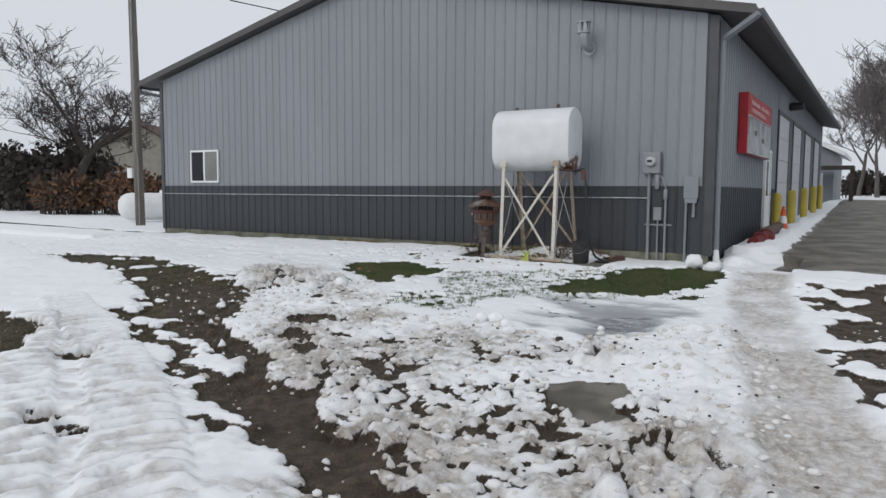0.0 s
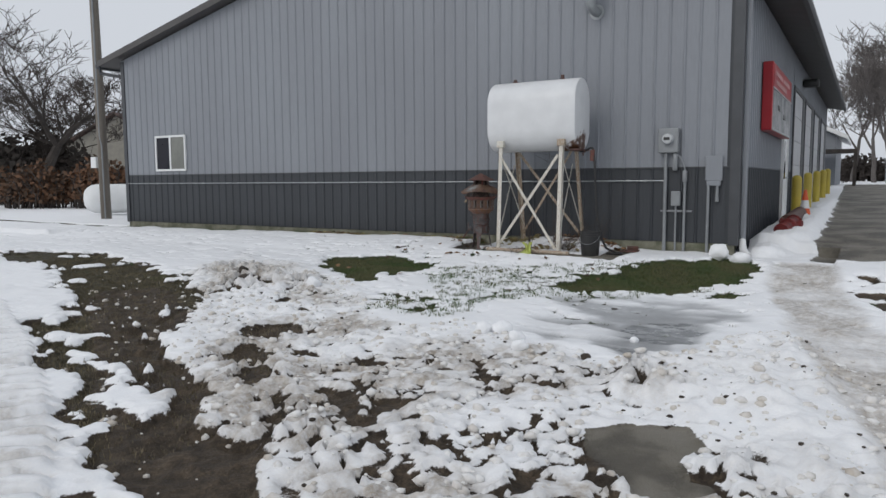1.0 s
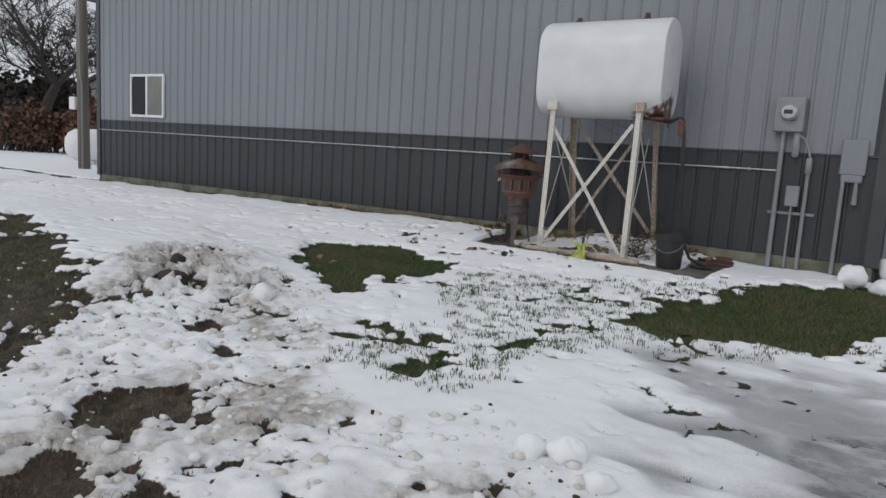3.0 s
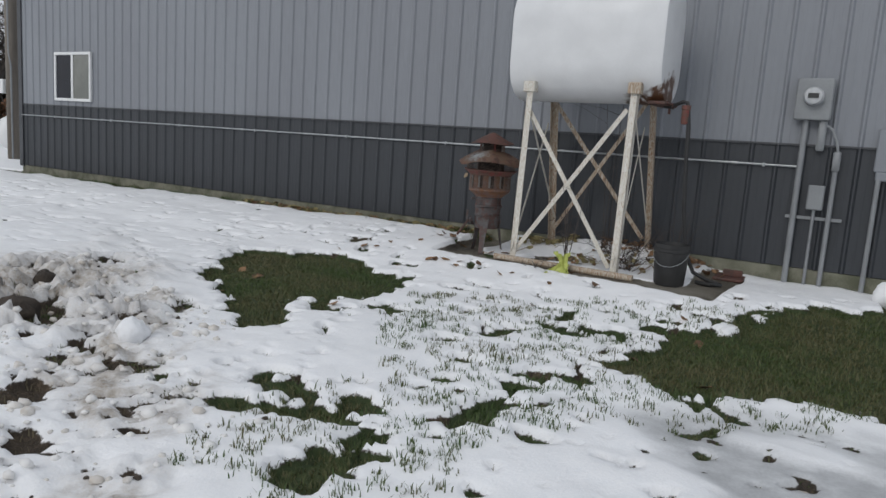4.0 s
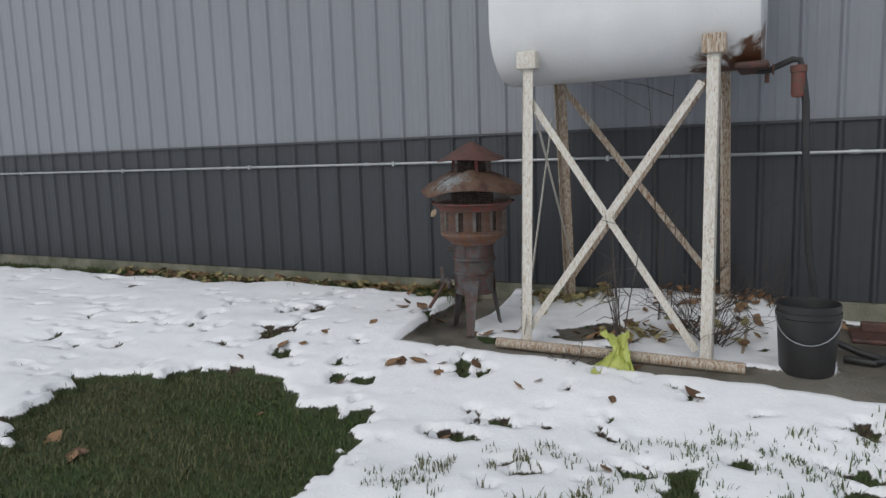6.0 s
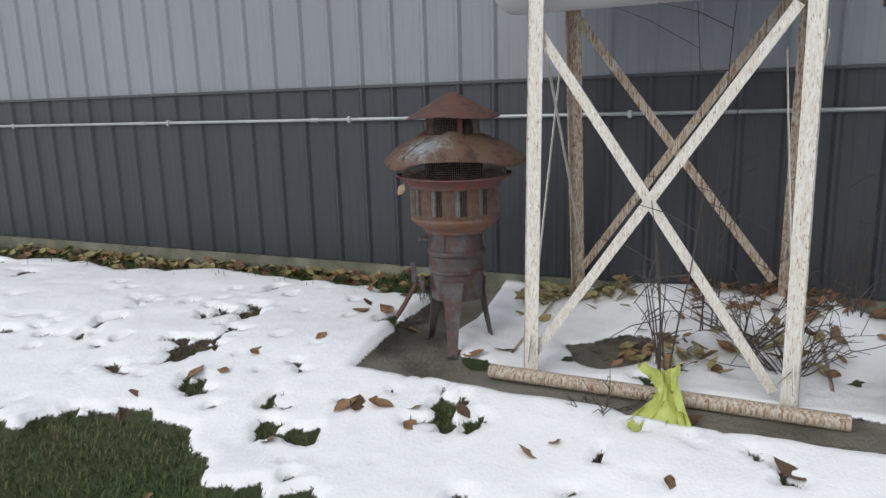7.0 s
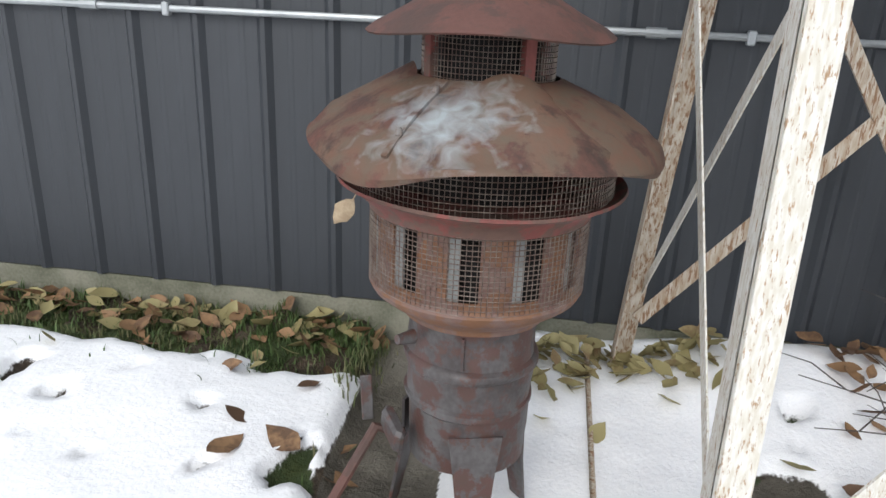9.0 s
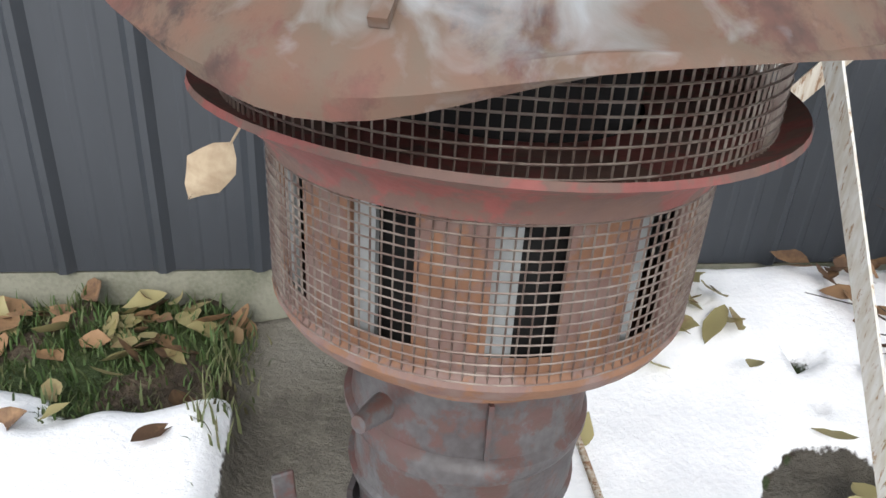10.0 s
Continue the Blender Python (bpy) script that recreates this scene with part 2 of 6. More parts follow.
M_LEAFY = paint("yellowed_leaves", (0.29, 0.25, 0.115), (0.20, 0.13, 0.065), 0.65, 0, 15, 80, 0.05, island=0.4)
M_GRASS = paint("winter_grass_blades", (0.052, 0.095, 0.022), (0.12, 0.11, 0.05), 0.7, 0, 1.5, 30, 0, island=0.25)
M_BROWNGRASS = paint("dead_brown_grass", (0.10, 0.085, 0.05), (0.17, 0.14, 0.085), 0.8, 0, 1.5, 30, 0, island=0.3)
M_HOUSE = paint("tan_house_siding", (0.24, 0.225, 0.19), (0.20, 0.19, 0.165), 0.8)
M_SHINGLE = paint("brown_shingles", (0.10, 0.065, 0.055), (0.075, 0.05, 0.045), 0.9)
M_SNOWCLOD = paint("clean_snow", (0.86, 0.87, 0.885), (0.80, 0.81, 0.825), 0.6, 0, 6, 40, 0.25, spec=0.2)
M_DIRTYCLOD = paint("soiled_snow", (0.76, 0.755, 0.745), (0.50, 0.45, 0.39), 0.65, 0, 3, 35, 0.25, spec=0.2, island=0.2, mix=(0.4, 0.75))
M_SOILCLOD = paint("dark_mud", (0.035, 0.028, 0.022), (0.06, 0.046, 0.035), 0.9, 0, 14, 60, 0.5)


# ---- ground: one sheet of snow, ice, mud and turf ----
def lattice(x, y, seed):
    h = np.sin(x * 127.1 + y * 311.7 + seed * 74.7) * 43758.5453
    return h - np.floor(h)


def vnoise(x, y, seed=0):
    ix, iy = np.floor(x), np.floor(y)
    fx, fy = x - ix, y - iy
    fx, fy = fx * fx * (3 - 2 * fx), fy * fy * (3 - 2 * fy)
    a, b = lattice(ix, iy, seed), lattice(ix + 1, iy, seed)
    c, d = lattice(ix, iy + 1, seed), lattice(ix + 1, iy + 1, seed)
    return (a + (b - a) * fx) * (1 - fy) + (c + (d - c) * fx) * fy


def fbm(x, y, size, seed=0, octaves=3):
    """Noise from 0 to 1 with features of about that size in metres."""
    t, amp, tot = 0, 1.0, 0
    ca, sa = 0.8, 0.6
    x, y = x / size, y / size
    for o in range(octaves):
        t, tot = t + amp * vnoise(x, y, seed + o * 13), tot + amp
        x, y, amp = (ca * x - sa * y) * 2.03 + 5.2, (sa * x + ca * y) * 2.03 + 1.7, amp * 0.5
    return t / tot


def inside(x, y, poly):
    """Signed distance to a polygon, positive inside."""
    d, sign = np.full(np.shape(x), 1e9), np.full(np.shape(x), -1.0)
    for (ax, ay), (bx, by) in zip(poly, poly[1:] + poly[:1]):
        ex, ey = bx - ax, by - ay
        k = np.clip(((x - ax) * ex + (y - ay) * ey) / (ex * ex + ey * ey), 0, 1)
        d = np.minimum(d, np.hypot(x - ax - k * ex, y - ay - k * ey))
        cross = ((ay > y) != (by > y)) & (x < ex * (y - ay) / (ey if ey else 1e-9) + ax)
        sign = np.where(cross, -sign, sign)
    return d * sign


def band(x, y, line, half):
    """Positive within half metres of a polyline; also gives the way along it."""
    d, along, run = np.full(np.shape(x), 1e9), np.zeros(np.shape(x)), 0.0
    for (ax, ay), (bx, by) in zip(line, line[1:]):
        ex, ey = bx - ax, by - ay
        n = math.hypot(ex, ey)
        k = np.clip(((x - ax) * ex + (y - ay) * ey) / (n * n), 0, 1)
        q = np.hypot(x - ax - k * ex, y - ay - k * ey)
        along = np.where(q < d, run + k * n, along)
        d, run = np.minimum(d, q), run + n
    return half - d, along


def step(v, a, b):
    t = np.clip((v - a) / (b - a), 0, 1)
    return t * t * (3 - 2 * t)


TURF_A = [(-6.26, 7.95), (-6.74, 8.66), (-7.04, 9.12), (-6.77, 9.35), (-6.43, 9.52), (-5.89, 9.54), (-5.5, 9.32), (-5.07, 9.27), (-4.84, 9.02), (-4.78, 8.68), (-4.81, 8.45), (-5.01, 8.2), (-5.14, 7.96), (-4.95, 7.7), (-4.58, 7.35), (-4.69, 7.25), (-4.77, 7.16), (-4.78, 7.01), (-4.92, 6.95), (-5.02, 7.15), (-5.25, 7.38), (-5.56, 7.49), (-5.65, 7.7), (-5.74, 7.69), (-5.93, 7.76)]
TURF_B = [(-2.85, 8.2), (-2.7, 8.5), (-2.41, 8.84), (-2.6, 8.97), (-2.6, 9.2), (-2.44, 9.46), (-2.23, 9.42), (-2.1, 9.98), (-2.08, 10.4), (-1.51, 10.45), (-1.33, 11.2), (-0.96, 11.6), (-0.72, 11.36), (-0.57, 10.07), (-0.75, 9.33), (-1.02, 9.21), (-0.99, 8.37), (-1.55, 8.25), (-1.98, 8.15), (-2.27, 7.85), (-2.55, 8.02)]
TURF_C = [(-3.21, 5.71), (-3.37, 5.92), (-3.41, 6.09), (-3.23, 6.17), (-3.2, 6.28), (-3.15, 6.41), (-3.06, 6.26), (-3.04, 6.08), (-3.05, 5.95), (-3.06, 5.78)]
TURF_MORE = [[(-5.13, 7.97), (-4.95, 8.12), (-4.53, 7.89), (-4.55, 7.7), (-4.82, 7.76)],
             [(-0.92, 8.88), (-0.45, 8.91), (-0.47, 8.43), (-0.85, 8.22)],
             [(-3.09, 6.46), (-3.16, 6.65), (-3.11, 6.88), (-2.92, 6.87), (-2.85, 6.68), (-2.88, 6.49), (-3.02, 6.4)],
             [(-4.42, 6.62), (-4.32, 6.7), (-4.16, 6.71), (-4.05, 6.63), (-4.16, 6.58), (-4.29, 6.54)]]
EARTH_SPOTS = [(-4.57, 2.37, 0.14), (-3.13, 1.34, 0.1), (-2.72, 1.29, 0.05), (-2.12, 1.84, 0.14), (-1.9, 1.85, 0.12), (-2.31, 1.81, 0.1), (-2.44, 4.13, 0.13), (-1.41, 2.94, 0.1), (-1.04, 2.57, 0.13), (-0.37, 2.09, 0.08), (-2.38, 3.72, 0.08), (-3.87, 4.65, 0.13), (-3.1, 4.18, 0.08), (-3.49, 3.91, 0.16), (-2.28, 3.73, 0.12), (-1.92, 3.59, 0.13), (-1.8, 3.81, 0.07), (-1.58, 4.15, 0.06), (-2.16, 3.41, 0.14), (-2.95, 3.58, 0.12), (-5.85, 6.32, 0.14), (-4.73, 5.7, 0.1), (-4.05, 5.44, 0.1), (-7.07, 7.6, 0.12), (-6.24, 10.06, 0.13), (-6.54, 9.87, 0.07), (-6.23, 10.6, 0.05)]
TURF_SPOTS = [(-4.05, 6.56, 0.09), (-3.83, 6.54, 0.09), (-3.93, 6.19, 0.1), (-3.4, 7.49, 0.05), (-3.25, 7.79, 0.05), (-2.97, 7.65, 0.06), (-2.96, 7.07, 0.08), (-3.51, 6.59, 0.06), (-3.46, 6.36, 0.09), (-2.77, 9.81, 0.08), (-2.31, 9.65, 0.1), (-1.75, 10.5, 0.13), (-3.06, 8.9, 0.04), (-4.45, 8.28, 0.1), (-4.23, 8.58, 0.05), (-4.92, 6.8, 0.06)]
THIN = [(-4.6, 8.3), (-4.06, 9.2), (-2.93, 9.65), (-2.11, 10.22), (-1.2, 11), (-0.7, 9.4), (-1.6, 8), (-2.4, 7.2), (-2.75, 6.4), (-2.9, 5.8), (-3.5, 5.7), (-3.75, 6.4), (-3.45, 7), (-4.1, 7.7)]
MUD_A = [(-13.09, 6.98), (-12.18, 7.51), (-10.76, 7.7), (-8.66, 6.85), (-7.03, 6.26), (-6.16, 5.72), (-5.44, 5.34), (-4.96, 4.65), (-4.44, 4.16), (-4.43, 3.95), (-4.16, 3.68), (-3.58, 3.31), (-3.15, 3.12), (-3.08, 3.28), (-2.52, 2.88), (-2.29, 2.8), (-2.64, 3.37), (-2.35, 3.17), (-2.01, 2.77), (-1.7, 2.42), (-1.52, 2.31), (-1.26, 2.23), (-0.72, 1.85), (-0.37, 1.65), (-0.94, 1.3), (-1.5, 1.65), (-2.24, 2.01), (-2.87, 2.23), (-4.12, 2.86), (-4.97, 3.14), (-6.32, 3.69), (-6.08, 4.2), (-7.47, 4.84), (-9.23, 5.73), (-13.15, 6.65)]
MUD_B = [(-7.6, 3.1), (-6.64, 3.02), (-5.83, 2.69), (-5.18, 2.28), (-4.79, 1.82), (-6, 0.9), (-9, 2)]
ISLES = [[(-4.25, 3.26), (-4, 3.27), (-3.26, 2.9), (-3.02, 2.66), (-3.48, 2.78), (-3.86, 2.99)],
         [(-4.13, 3.2), (-3.61, 3.15), (-2.94, 2.67), (-3.21, 2.74)],
         [(-3.46, 3.67), (-2.96, 3.47), (-2.12, 2.72), (-2.52, 2.88)]]
DIRT = [(0.63, 9.95), (1.6, 10.2), (2.9, 8), (2.6, 3), (1.7, 3.4), (1.4, 4.9), (1.15, 5.24), (1.01, 6.49), (0.83, 7.92)]
SLABLET = [(-0.62, 3.7), (-0.48, 3.87), (-0.13, 4), (0.02, 3.74), (-0.08, 3.54), (0.01, 3.38), (0.11, 3.37), (0.12, 3.18), (-0.18, 3.02), (-0.35, 3.25), (-0.52, 3.46)]
ICE_A = [(-2.53, 7.47), (-2.14, 8), (-1.09, 8.17), (-0.44, 7.89), (-0.24, 7.28), (-0.44, 6.13), (-0.49, 5.59), (-0.81, 5.22), (-1.18, 5.4), (-1.52, 5.37), (-2.04, 5.4), (-2.13, 6), (-1.72, 6.61), (-2.05, 6.89)]
ICE_DARK = [(-1.34, 6.04), (-1.28, 6.61), (-0.71, 6.97), (-0.5, 6.42), (-0.5, 5.71), (-0.82, 5.27), (-1.15, 5.42)]
DRIVE = [(0.0, 11.2), (-0.15, 17.0), (-0.3, 25.0), (-0.5, 45.0), (9.0, 45.0), (9.0, 10.6)]
RUT_MAIN = [(-6.7, 5.2), (-4.9, 4.1), (-3.47, 3.2), (-1.94, 2.34), (-0.79, 1.64), (0.3, 1)]
RUT_SIDE = [(-4.78, 4.9), (-2.92, 3.97), (-1.61, 3.09), (-0.86, 2.47), (-0.26, 1.96)]
TREAD = [(-7.5, 3.89), (-5, 2.86), (-3.42, 2.07), (-2.47, 1.49), (-1.99, 1.16), (-1.62, 0.9), (-0.6, 0.1)]
TREAD_B = [(-4.2, 4.26), (-2.76, 3.44), (-1.77, 2.81), (-1.26, 2.46), (-0.3, 1.8)]
TREAD_C = [(-6.74, 3.13), (-4.67, 1.89), (-3.28, 1.12), (-1.9, 0.3)]
PATHWAY = [(-0.05, 10.6), (0, 9.5), (0.45, 7), (0.85, 4.9), (1.2, 3.4), (1.5, 2.4), (1.9, 0.5), (2.2, -1.5)]
BERM = [(-0.75, 12.0), (-0.4, 13.5), (-0.35, 17.5), (-0.45, 25.0), (-0.55, 34.0)]
PLATE = [(-5.28, 10.16), (-2.52, 10.04), (-2.45, 11.5), (-5.37, 11.6)]
CHURN = [(-7.2, 7.4), (-5.2, 7.0), (-3.3, 5.4), (-1.6, 5.0), (-0.2, 4.6), (0.5, 3.4), (1.2, 1.2), (-0.6, 0.6), (-1.9, 2.4), (-3.6, 3.6), (-5.6, 5.0)]
RIGHT_BANK = [(-0.7, 4.9), (0.1, 6.4), (0.5, 5.6), (0.7, 4.3), (1.0, 3.0), (1.3, 1.0), (0.4, 0.9), (0.25, 2.7), (0.3, 3.4)]
PUDDLE = [(-4.49, 10.78), (-4.27, 10.95), (-4.06, 10.98), (-4.08, 10.68), (-4.2, 10.5), (-4.37, 10.53)]


def land(x, y):
    """Bare land height."""
    z = np.interp(y, [-30, -3, 0, 2.4, 3.5, 4.5, 6, 9, 9.5, 10.2, 14, 20, 28, 40, 400], [0.2, 0.25, 0.27, 0.31, 0.36, 0.40, 0.425, 0.41, 0.455, 0.55, 0.74, 0.9, 1.08, 1.4, 2.0])
    z = z + 0.015 * np.clip(-x - 3.5, -2, 3) * np.interp(y, [4.5, 6, 9, 10], [0, 1, 1, 0])
    wall = np.interp(x, [-16, -5.2, -2.2, -0.9], [0.60, 0.68, 0.56, 0.52])
    z = np.where((y > 9.5) & (y < 12.5), np.interp(y, [9.5, 11.4], [0, 1]) * (wall - z) * (x < 0.3) + z, z)
    far = np.hypot(x + 4, y - 5)
    z = np.where((x < -15.9) & (y > 9.5), 0.58 + 0.006 * np.maximum(far - 15, 0), z)
    return z


def ground_state(x, y):
    """Height and the share of snow, mud, turf, ice, dirt and painted groove shade on it and concrete at each point."""
    w1, w2, w3 = fbm(x, y, 0.5, 3), fbm(x, y, 0.16, 7), fbm(x, y, 1.6, 11)
    wig = (w1 - 0.5) * 0.9 + (w2 - 0.5) * 0.3
    near = 1 - step(np.hypot(x + 4, y - 5), 14, 24)
    z = land(x, y)
    turf = step(np.maximum.reduce([inside(x, y, p) for p in [TURF_A, TURF_B, TURF_C] + TURF_MORE] + [r - np.hypot((x - px) * 0.8, y - py) for px, py, r in TURF_SPOTS]) - 0.005 + wig * 0.4 + (fbm(x, y, 0.10, 15, 3) - 0.5) * 0.34, -0.03, 0.05)
    thin = step(inside(x, y, THIN) + wig * 0.8, -0.3, 0.5)
    holes = step(fbm(x, y, 0.20, 23, 4) + 0.17 * thin + 0.1 * (w3 - 0.5), 0.735, 0.795) * step(y, 4.8, 6.5) * (y < 11.3)
    turf = np.maximum(turf, holes * near)
    strip = step(11.62 - y, 0.0, 0.02) * step(y - (11.17 + 0.32 * (w1 - 0.5) + 0.12 * (w2 - 0.5)), -0.03, 0.05) * (x < -5.2)
    turf = np.maximum(turf, strip * step(0.56 - fbm(x, y, 0.22, 113, 4), 0.0, 0.08))
    rm, am = band(x, y, RUT_MAIN, 0.42)
    rs, asd = band(x, y, RUT_SIDE, 0.20)
    spot = np.maximum.reduce([r - np.hypot((x - px) * 0.75, y - py) for px, py, r in EARTH_SPOTS])
    isle = np.maximum.reduce([inside(x, y, p) for p in ISLES])
    ragged = wig * 0.55 + (fbm(x, y, 0.09, 19, 3) - 0.5) * 0.35
    mud = np.maximum(step(inside(x, y, MUD_A) + ragged, -0.04, 0.06) * step(fbm(x, y, 0.30, 31, 4), 0.27, 0.33) * (1 - step(isle + ragged, -0.05, 0.05)), step(inside(x, y, MUD_B) + wig * 0.6, 0, 0.1))
    mud = np.maximum(mud, step(rm - 0.16 + ragged, 0.0, 0.08) * step(fbm(x, y, 0.35, 35), 0.30, 0.36) * (1 - step(isle + ragged, -0.05, 0.05)))
    mud = np.maximum(mud, step(rs - 0.06 + ragged, 0.0, 0.08) * step(fbm(x, y, 0.33, 37), 0.50, 0.56))
    verge_soil = strip * step(fbm(x, y, 0.22, 113, 4), 0.44, 0.52)
    mud = np.maximum(mud, step(spot + ragged * 0.8, -0.02, 0.05))
    mud = np.maximum(mud, verge_soil)
    churn_zone = step(inside(x, y, CHURN) + wig, -0.3, 0.4)
    pits = step(fbm(x, y, 0.13, 41, 4), 0.63, 0.67) * churn_zone
    mud = np.maximum(mud, pits * step(w3, 0.34, 0.50))
    specks = step(fbm(x, y, 0.08, 101, 3) + 0.20 * (w3 - 0.5), 0.61, 0.67) * churn_zone
    mud = np.maximum(mud, specks)
    dots = step(fbm(x, y, 0.11, 107, 2) + 0.20 * (fbm(x, y, 0.9, 109) - 0.5) + 0.05 * thin, 0.77, 0.83) * step(y, 5.6, 6.6) * (y < 11.2) * (x < -1.0) * near
    mud = np.maximum(mud, dots * (1 - step(inside(x, y, PLATE), -0.1, 0.0)))
    mud = np.maximum(mud, 0.9 * step(inside(x, y, DIRT) + wig * 0.8, -0.05, 0.1) * step(fbm(x, y, 0.4, 43), 0.33, 0.41))
    conc = step(inside(x, y, SLABLET) + wig * 0.12, -0.01, 0.02)
    drive = step(inside(x, y, DRIVE) + wig * 0.4, -0.05, 0.1)
    be, _ = band(x, y, BERM, 0.28)
    berm = step(be + wig * 0.35, -0.12, 0.2)
    path, _ = band(x, y, PATHWAY, 0.36)
    path = step(path + wig * 0.2, -0.08, 0.1)
    plate = step(inside(x, y, PLATE) + 0.02 + (w1 - 0.5) * 0.10, 0, 0.03)
    bare_slab = plate * np.maximum.reduce([step(-5.02 + 0.35 * np.clip(10.7 - y, 0, 1) * 2 - x + (w1 - 0.5) * 0.2, -0.03, 0.05),
                                           step(10.36 - y + (w1 - 0.5) * 0.1, -0.03, 0.03), step(x + 2.85 + (w1 - 0.5) * 0.3, -0.05, 0.05)])
    bare_slab = np.maximum(bare_slab, step(inside(x, y, PUDDLE) + wig * 0.3, -0.02, 0.04))
    ice = step(inside(x, y, ICE_A) + wig * 0.5, -0.15, 0.25) * (0.25 + 0.45 * step(fbm(x * 0.5, y, 0.4, 47), 0.35, 0.6))
    ice = np.maximum(ice, step(inside(x, y, ICE_DARK) + wig * 0.4, -0.15, 0.2) * step(fbm(x * 0.45, y, 0.3, 49), 0.32, 0.5))
    bare = np.maximum.reduce([turf, mud, conc, drive * 0.97, bare_slab])
    bare = bare * (1 - berm)
    snow = 1 - bare
    # relief
    tr, ta = band(x, y, TREAD, 0.30)
    tb, tba = band(x, y, TREAD_B, 0.24)
    tc, tca = band(x, y, TREAD_C, 0.30)
    lugs = np.sin(ta * 2 * math.pi / 0.19 + np.where(tr > 0, tr, 0) * 5 + (w1 - 0.5) * 1.2)
    lugs_c = np.sin(tca * 2 * math.pi / 0.19 - np.where(tc > 0, tc, 0) * 4 + (w1 - 0.5) * 1.6)
    lugs_b = np.sin(tba * 2 * math.pi / 0.17 + tb * 5 + (w1 - 0.5) * 2)
    tread = step(tr, 0.0, 0.05)
    tread_c = step(tc, 0.0, 0.05)
    tread_b = step(tb + (w1 - 0.5) * 0.3, 0.0, 0.1) * churn_zone
    rough = fbm(x, y, 0.22, 61, 4)
    lump = fbm(x, y, 0.11, 67, 3)
    pebble = fbm(x, y, 0.06, 69, 2)
    clump = np.maximum(rough - 0.40, 0) * 0.26 + np.abs(lump - 0.5) * 0.13 + np.maximum(pebble - 0.5, 0) * 0.07
    smooth_snow = 0.045 + 0.065 * (fbm(x, y, 0.55, 71) - 0.35) + 0.012 * (fbm(x, y, 0.15, 73) - 0.5)
    verge = step(inside(x, y, [(-6.2, 3.4), (-3.6, 2.4), (-1.0, 1.1), (-0.6, -0.6), (-3.2, 0.4), (-7.0, 2.3)]) + wig, -0.3, 0.4)
    bank = step(inside(x, y, [(-8.2, 8.4), (-6.2, 7.6), (-5.0, 6.4), (-6.0, 5.6), (-7.4, 6.8)]) + wig, -0.4, 0.5)
    right = step(inside(x, y, RIGHT_BANK) + wig, -0.2, 0.3)
    h = smooth_snow * (1 - churn_zone) + churn_zone * (0.012 + 0.50 * clump * (1 - 0.6 * tread)) + bank * (0.02 + 0.6 * clump) + right * (0.02 + 0.6 * clump) + verge * 0.25 * clump
    h = h + tread * (0.6 + 0.8 * w1) * (0.045 * np.clip(lugs * 3.5 + 1.6, -1, 1) - 0.01) + tread_b * 0.034 * np.clip(lugs_b * 1.5, -1, 1) + tread_c * (0.5 + w1) * 0.036 * np.clip(lugs_c * 3 + 1.2, -1, 1)
    h = h * (1 - 0.75 * ice) - 0.02 * ice
    h = np.where(path > 0, h * (1 - 0.5 * path) + path * (0.35 * clump - 0.02), h)
    h = h + berm * (0.12 + 0.5 * clump)
    holes_small = step(fbm(x, y, 0.13, 79, 2), 0.80, 0.90) * (1 - churn_zone) * (1 - ice)
    h = h - 0.02 * holes_small
    floor_h = -0.02 * turf - mud * (0.03 * step(rm, 0, 0.3) + 0.02) + mud * (rough - 0.45) * 0.10 + mud * (lump - 0.5) * 0.05
    floor_h = floor_h * (1 - np.maximum(conc, drive))
    rel = snow * np.maximum(h, 0.004) + (1 - snow) * floor_h
    z = z + np.where(near > 0, rel * near + (1 - near) * 0.05, 0.05)
    lip = step(inside(x, y, PLATE) + (w1 - 0.5) * 0.10, -0.05, 0.06)
    z = z * (1 - lip) + lip * (0.592 + snow * (0.02 + 0.05 * (fbm(x, y, 0.45, 83) - 0.3) + 0.02 * (fbm(x, y, 0.12, 85) - 0.5) + 0.05 * step(y, 10.9, 11.5) + 0.10 * step(y, 10.85, 11.5) * step(x, -4.55, -4.15) * (1 - step(x, -3.3, -2.9))))
    z = np.where((y > 11.58) & (x < -1.0) & (x > -15.6), 0.45, z)
    # tread grooves: their shade is painted in as colour, along with some dirt
    groove_shade = tread * step(-lugs, 0.55, 0.9) * (0.75 + 0.6 * w3) + tread_b * step(-lugs_b, 0.2, 0.9) * 0.6 + tread_c * step(-lugs_c, 0.2, 0.8) * 0.4
    dirt_shade = churn_zone * (0.12 + 0.8 * step(fbm(x, y, 0.9, 89), 0.38, 0.62)) * (0.45 + 0.9 * step(0.52 - lump, -0.08, 0.12))
    dirt_shade = np.clip(dirt_shade * 1.0 + 0.5 * step(rm + 0.75 + wig * 0.6, 0.0, 0.9) * churn_zone * (0.4 + 0.9 * step(0.52 - lump, -0.1, 0.1)) + path * (0.42 + 0.5 * step(fbm(x, y, 0.5, 91), 0.3, 0.7)) + 0.45 * right * w3 + 1.7 * groove_shade + 0.10 * tread + 0.45 * bank + 0.5 * verge * step(0.5 - lump, -0.05, 0.1), 0, 1) * near
    conc_all = np.maximum(np.maximum(conc, drive), bare_slab * plate)
    soil = np.maximum(step(inside(x, y, PUDDLE) + wig * 0.3, -0.02, 0.04), 0)
    mud = np.maximum(mud * (1 - conc_all), soil)
    wet = np.maximum(ice, 0)
